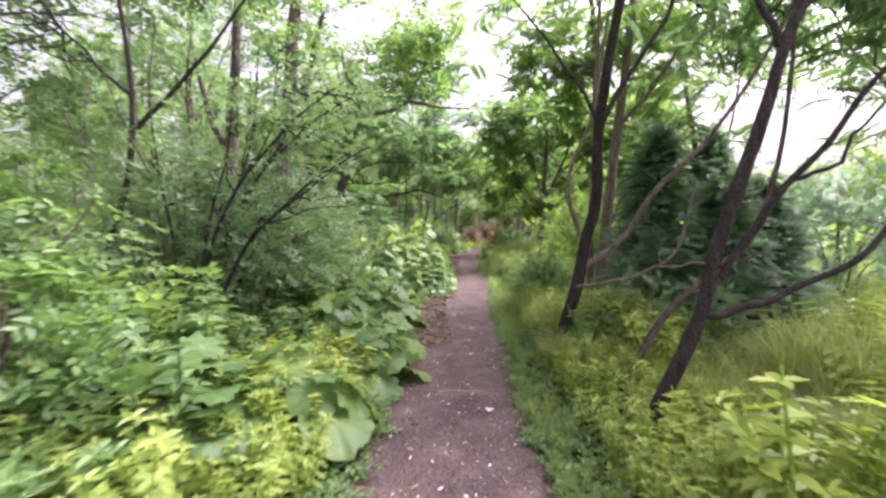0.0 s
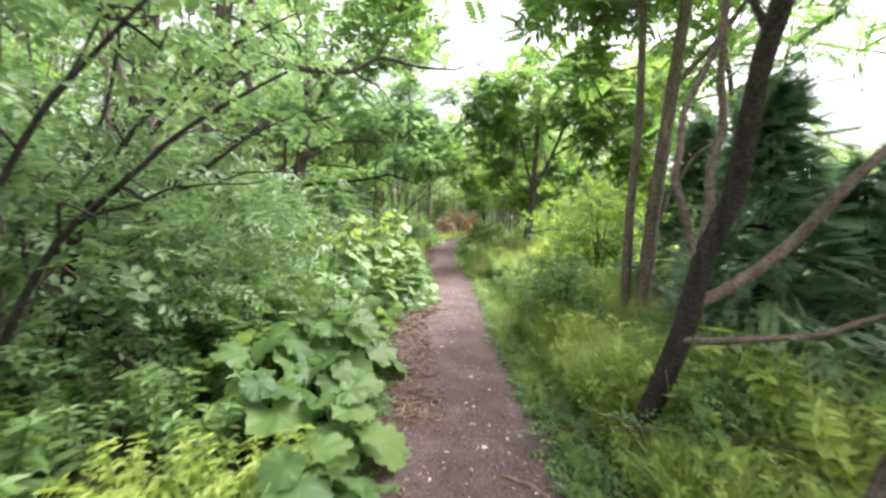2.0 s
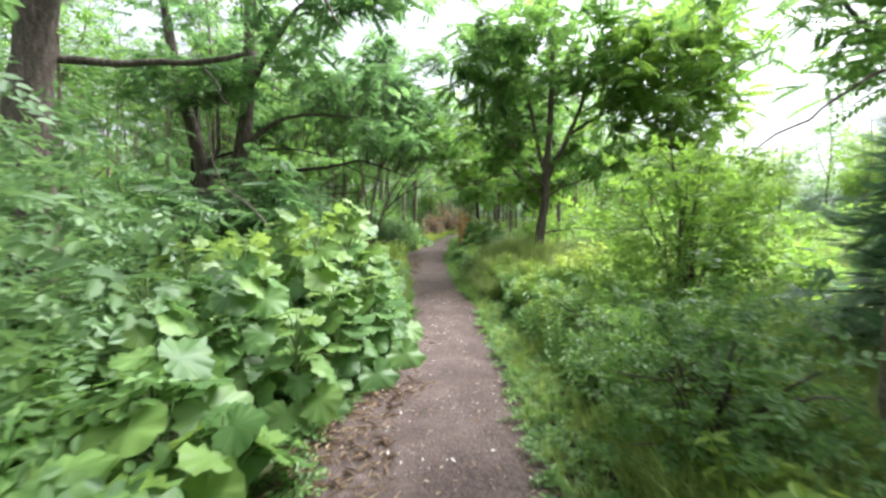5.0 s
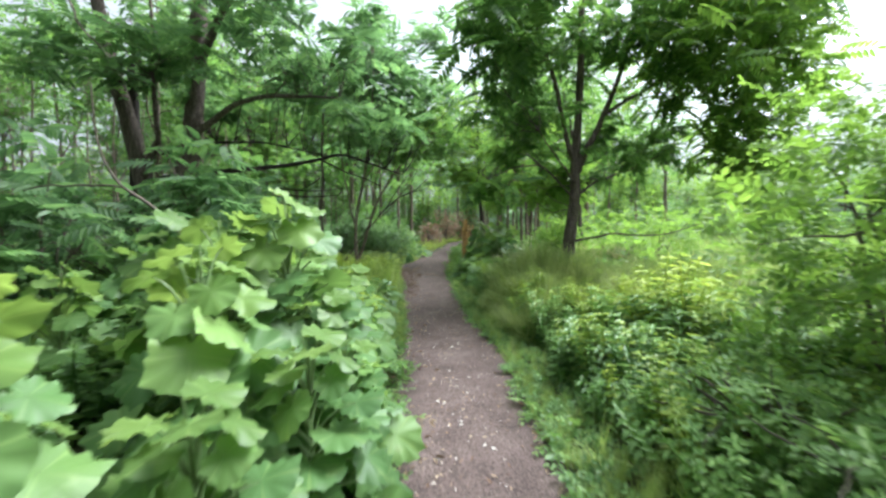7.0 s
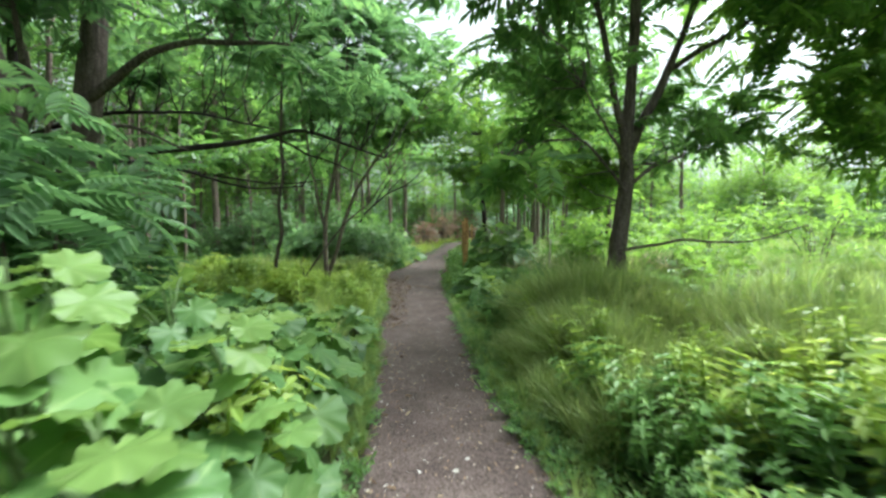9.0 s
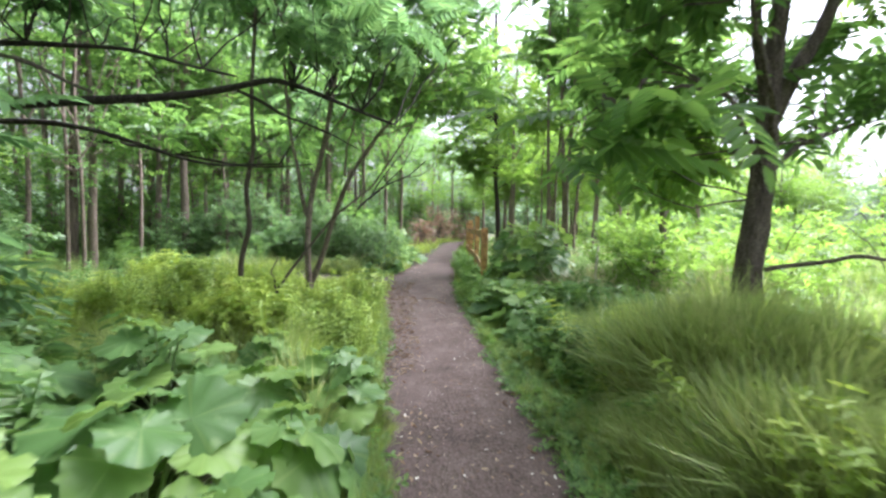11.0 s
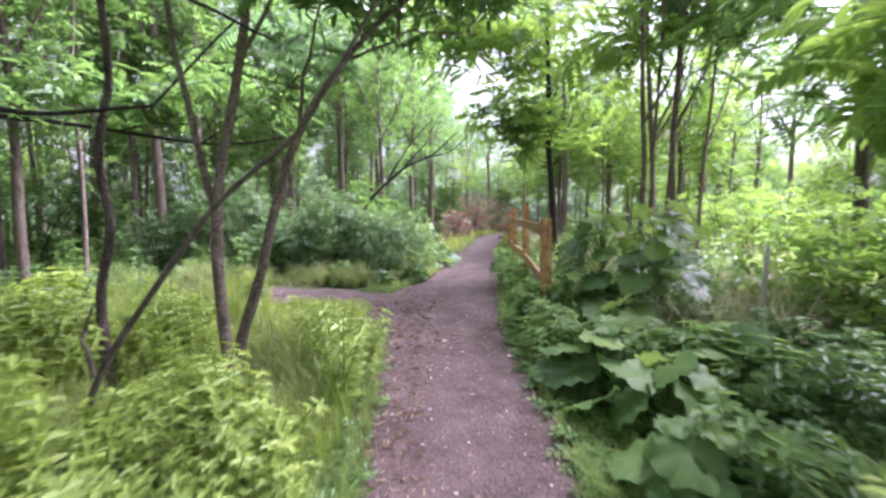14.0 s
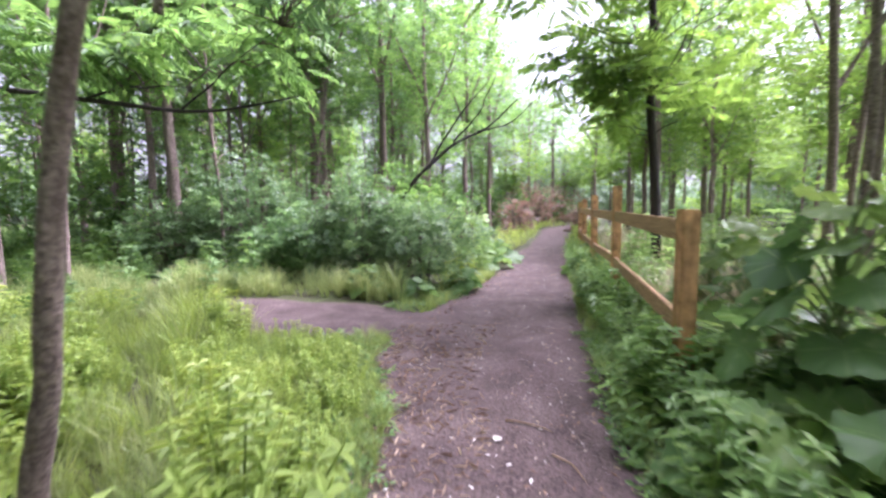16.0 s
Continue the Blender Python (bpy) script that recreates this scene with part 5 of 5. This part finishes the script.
cover("lush_weeds", "lush bright green narrow-leaved weeds", FINE_WEED, p, sizes(p, 0.35, 0.75), L_LUSH)
p = field(1500, (0.6, 3.4), (9.5, 13.0), lambda x, y: right_of(x, y, 0.5, 2.8) & patchy(x, y, 2.2, 0.1, 5))
cover("yellow_weeds", "yellow-green fine weeds at the meadow's edge", FINE_WEED, p, sizes(p, 0.4, 0.75), L_YELLOW)
p = field(11000, (-26, -2), (-8, 40), lambda x, y: off_path(x, y, 0.5) & (x < -5))
cover("woodland_floor_weeds", "green weeds covering the woodland floor", NETTLE, p, sizes(p, 0.4, 0.9), L_WEED)
p = field(9000, (0.3, 3.2), (12.4, 16.6), lambda x, y: right_of(x, y, np.where(y > 15, 0.8, 0.35), 2.4) & ~((x > 2.3) & (y < 12.4)) & patchy(x, y, 1.5, -0.45, 6))
cover("tall_grass", "arching olive-green grass tussocks by the path", TUFTS[2], p, sizes(p, 0.55, 1.1) * np.clip((p[:, 0] - right_edge(p[:, 1])) / 0.9, 0.5, 1) * np.where(p[:, 1] > 15.2, 0.75, 1), L_DRYGRASS, 0.35, "grass")
p = field(3800, (0.3, 3.2), (12.9, 16.4), lambda x, y: right_of(x, y, np.where(y > 15, 0.8, 0.3), 2.6))
cover("tall_grass", "fresh green grass growing through the tussocks", TUFTS[0], p, sizes(p, 0.55, 1.05) * np.clip((p[:, 0] - right_edge(p[:, 1])) / 0.9, 0.45, 1), L_GRASS, 0.3, "grass")
p = field(2300, (0.6, 3.2), (11.3, 16.2), lambda x, y: right_of(x, y, 0.55, 2.4) & patchy(x, y, 2.3, -0.1, 8))
cover("yellow_weeds", "yellowing leafy weeds among the tall grass", FINE_WEED, p, sizes(p, 0.5, 0.95), L_YELLOW)
p = field(5200, (0.3, 3.5), (8, 21), lambda x, y: right_of(x, y, 0.15, 2.4) & patchy(x, y, 1.4, -0.3, 7))
cover("verge_grass", "short green grass and weeds on the verge", TUFTS[0], p, sizes(p, 0.15, 0.4), L_GRASS, 0.3, "grass")
p = field(3300, (0.3, 3.4), (8.2, 19), lambda x, y: right_of(x, y, 0.35, 2.6) & patchy(x, y, 1.9, 0.0, 9))
cover("nettles", "dark green nettles beside the grass", NETTLE, p, sizes(p, 0.3, 0.6), L_WEED)
p = field(4800, (0.3, 4.0), (14.9, 20.0), lambda x, y: right_of(x, y, 0.6, 3.6) & ((y > 16.3) | (x < 1.1)))
cover("nettles", "dense dark green nettles by the path", NETTLE, p, sizes(p, 0.28, 0.6), L_WEED)
p = field(19000, (2.3, 30), (-8, 40), lambda x, y: (y < 24 + x) & (rng.uniform(0, 1, len(x)) < np.clip(6 / np.maximum(x, 1), 0.12, 1)))
cover("meadow_grass", "yellow-green meadow grass toned down for tree shade", TUFTS[1], p, sizes(p, 0.4, 0.75) * (1 + p[:, 0] * 0.03), L_MEADOW, 0.25, "grass")
p = field(8500, (2.5, 34), (-8, 45), lambda x, y: patchy(x, y, 0.7, 0.1))
cover("meadow_weeds", "leafy weeds scattered through the meadow", WEED, p, sizes(p, 0.4, 0.8), L_BRIGHT)
p = field(2600, (0.9, 5.5), (18.5, 30), lambda x, y: right_of(x, y, 0.9, 5))
cover("dry_grass", "pale straw-coloured seeding grass behind the fence", TUFTS[2], p, sizes(p, 0.6, 1.0), M_STRAW, 0.2, "grass")
p = field(1300, (0.9, 4.2), (19.6, 27), lambda x, y: right_of(x, y, 0.75, 4) & patchy(x, y, 1.6, -0.3, 3))
cover("lush_weeds", "bright leafy weeds behind the fence", FINE_WEED, p, sizes(p, 0.6, 1.1), L_LUSH)
p = edge_field(700, 1, 18.3, 30, 0.12, 0.75)
cover("verge_weeds", "leafy green weeds around the fence posts", NETTLE, p, sizes(p, 0.3, 0.6), L_LUSH)
p = field(2600, (-3, 4), (24, 48), lambda x, y: (right_of(x, y, 0.2, 1.2) | left_of(x, y, 0.15, 1.4)))
cover("verge_weeds", "bright weeds lining the farther path", WEED, p, sizes(p, 0.3, 0.6), L_YELLOW)

# ---- litter on the path ----
flat_leaf = blade(0.5, 0.1, 0.05)
p = field(9000, (-2.2, 0.9), (0.5, 30), lambda x, y: ((np.abs(x - left_edge(y)) < 0.3) | (np.abs(x - right_edge(y)) < 0.16)) & (rng.uniform(0, 1, len(x)) < 0.8))
p[:, 2] = 0.012
cover("leaf_litter", "brown dead leaves and straw along the path edges", flat_leaf, p, rng.uniform(0.03, 0.08, (len(p), 1)) * np.array([[0.5, 1, 1]]), M_LITTER, 0.25, "leaf litter")
p = field(2600, (-1.4, -0.35), (5.0, 8.9), lambda x, y: (np.abs(x - left_edge(y) - 0.15) < 0.32))
p[:, 2] = 0.016
cover("dead_straw", "reddish dry straw and dead leaves at the path edge", flat_leaf, p, rng.uniform(0.05, 0.13, (len(p), 1)) * np.array([[0.22, 1, 0.6]]), M_LITTER, 0.2, "leaf litter")
p = field(4200, (-2.3, -0.5), (16.0, 22.2), lambda x, y: np.abs(x - left_edge(y) - 0.1 - 0.12 * np.clip(y - 18.5, 0, 3)) < 0.28 + 0.1 * np.clip(y - 18.5, 0, 3))
p[:, 2] = 0.016
cover("dead_straw", "reddish dry straw and dead leaves at the path fork", flat_leaf, p, rng.uniform(0.04, 0.1, (len(p), 1)) * np.array([[0.25, 1, 0.6]]), M_LITTER, 0.2, "leaf litter")
p = field(5200, (-1.6, 0.9), (0.5, 32), lambda x, y: (x > left_edge(y)) & (x < right_edge(y)))
p[:, 2] = 0.018
cover("wood_chips", "small pale wood chips and petals on the path", flat_leaf, p, 0.008 + 0.035 * rng.uniform(0, 1, (len(p), 1)) ** 3 * np.array([[0.8, 1, 0.5]]), M_CHIP, 0.15, "wood chips")
p = field(9000, (-1.7, 0.9), (0.5, 32), lambda x, y: (x > left_edge(y) - 0.05) & (x < right_edge(y) + 0.05))
p[:, 2] = 0.016
cover("bark_crumbs", "dark and reddish crumbs of bark trodden into the path", flat_leaf, p, 0.01 + 0.04 * rng.uniform(0, 1, (len(p), 1)) ** 2 * np.array([[0.6, 1, 0.4]]), M_LITTER, 0.15, "wood chips")
for x, y, s in ((-0.13, 5.95, 0.055), (-0.1, 4.68, 0.05), (0.08, 3.2, 0.08), (-0.38, 6.84, 0.045), (-0.75, 19.7, 0.07), (-0.1, 19.2, 0.05), (-0.2, 12.36, 0.045)):
    v, f = blade(0.9, 0.12, 0.1)
    ob = single("fallen_leaf", make_mesh("fallen_leaf", v * s * 1.05, f, M_CHIP), "pale curled fallen leaf on the path", "leaf")
    ob.matrix_world = pose(x, y, 0.02, 0, 0, rng.uniform(0, 360))
for x, y, a, n in ((-0.1, 3.55, 80, 0.5), (-0.55, 19.9, 60, 0.3), (-0.35, 19.5, 25, 0.25), (0.1, 4.3, 40, 0.3)):
    ob = single("fallen_twig", make_mesh("fallen_twig", *tube(bend([[-n / 2, 0, 0], [0, 0.03, 0.01], [n / 2, 0, 0]], 7, 0.004), np.linspace(0.007, 0.003, 7), 5), M_LITTER, True), "thin dry twig lying on the path", "twig")
    ob.matrix_world = pose(x, y, 0.024, 0, 0, a - 80)


v, f = tube(bend([[2.2, 19.0, -0.05], [2.21, 19.0, 0.6], [2.24, 19.0, 1.12]], 6, 0.004), np.linspace(0.026, 0.02, 6), 6, 0.06)
single("stake", make_mesh("stake", v, f, M_CHIP, True), "pale weathered stake standing in tall grass", "stake")

# ---- the split-rail fence ----


def beam(a, b, w, h):
    """A squared beam with rounded edges from a to b."""
    a, b = Vector(a), Vector(b)
    bm = bmesh.new()
    bmesh.ops.create_cube(bm, size=1)
    bmesh.ops.scale(bm, vec=(w, (b - a).length, h), verts=bm.verts)
    bmesh.ops.bevel(bm, geom=bm.edges[:], offset=0.009, segments=2, affect="EDGES")
    d = (b - a).normalized()
    side = d.cross(Vector((0, 0, 1))) if abs(d.z) < 0.9 else Vector((1, 0.1, 0)).normalized()
    side.normalize()
    up = side.cross(d)
    m = Matrix((side, d, up)).transposed().to_4x4()
    m.translation = (a + b) / 2
    bmesh.ops.transform(bm, matrix=m, verts=bm.verts)
    me = bpy.data.meshes.new("beam")
    bm.to_mesh(me)
    bm.free()
    return me


fence = thing("fence", "new unpainted wooden post-and-rail fence beside the path", "fence")
POSTS = [(0.52, 20.4, 1.37), (0.85, 24.0, 1.68), (0.98, 26.6, 1.6), (1.2, 29.4, 1.55), (1.5, 32.2, 1.5), (1.9, 35.0, 1.5), (2.4, 37.8, 1.5)]
for i, (x, y, h) in enumerate(POSTS):
    me = beam((x, y, -0.1), (x, y, h), 0.115, 0.115)
    me.materials.append(M_CUT)
    part("post", me, fence, "sawn square post")
    if i:
        x0, y0, h0 = POSTS[i - 1]
        for z0, z1, n in ((1.23, 1.23, "upper"), (0.58, 0.55, "lower")):
            me = beam((x0 - 0.02, y0 + 0.05, z0), (x - 0.02, y - 0.05, z1), 0.045, 0.15)
            me.materials.append(M_RAIL)
            part("rail", me, fence, n + " plank rail, weathered")
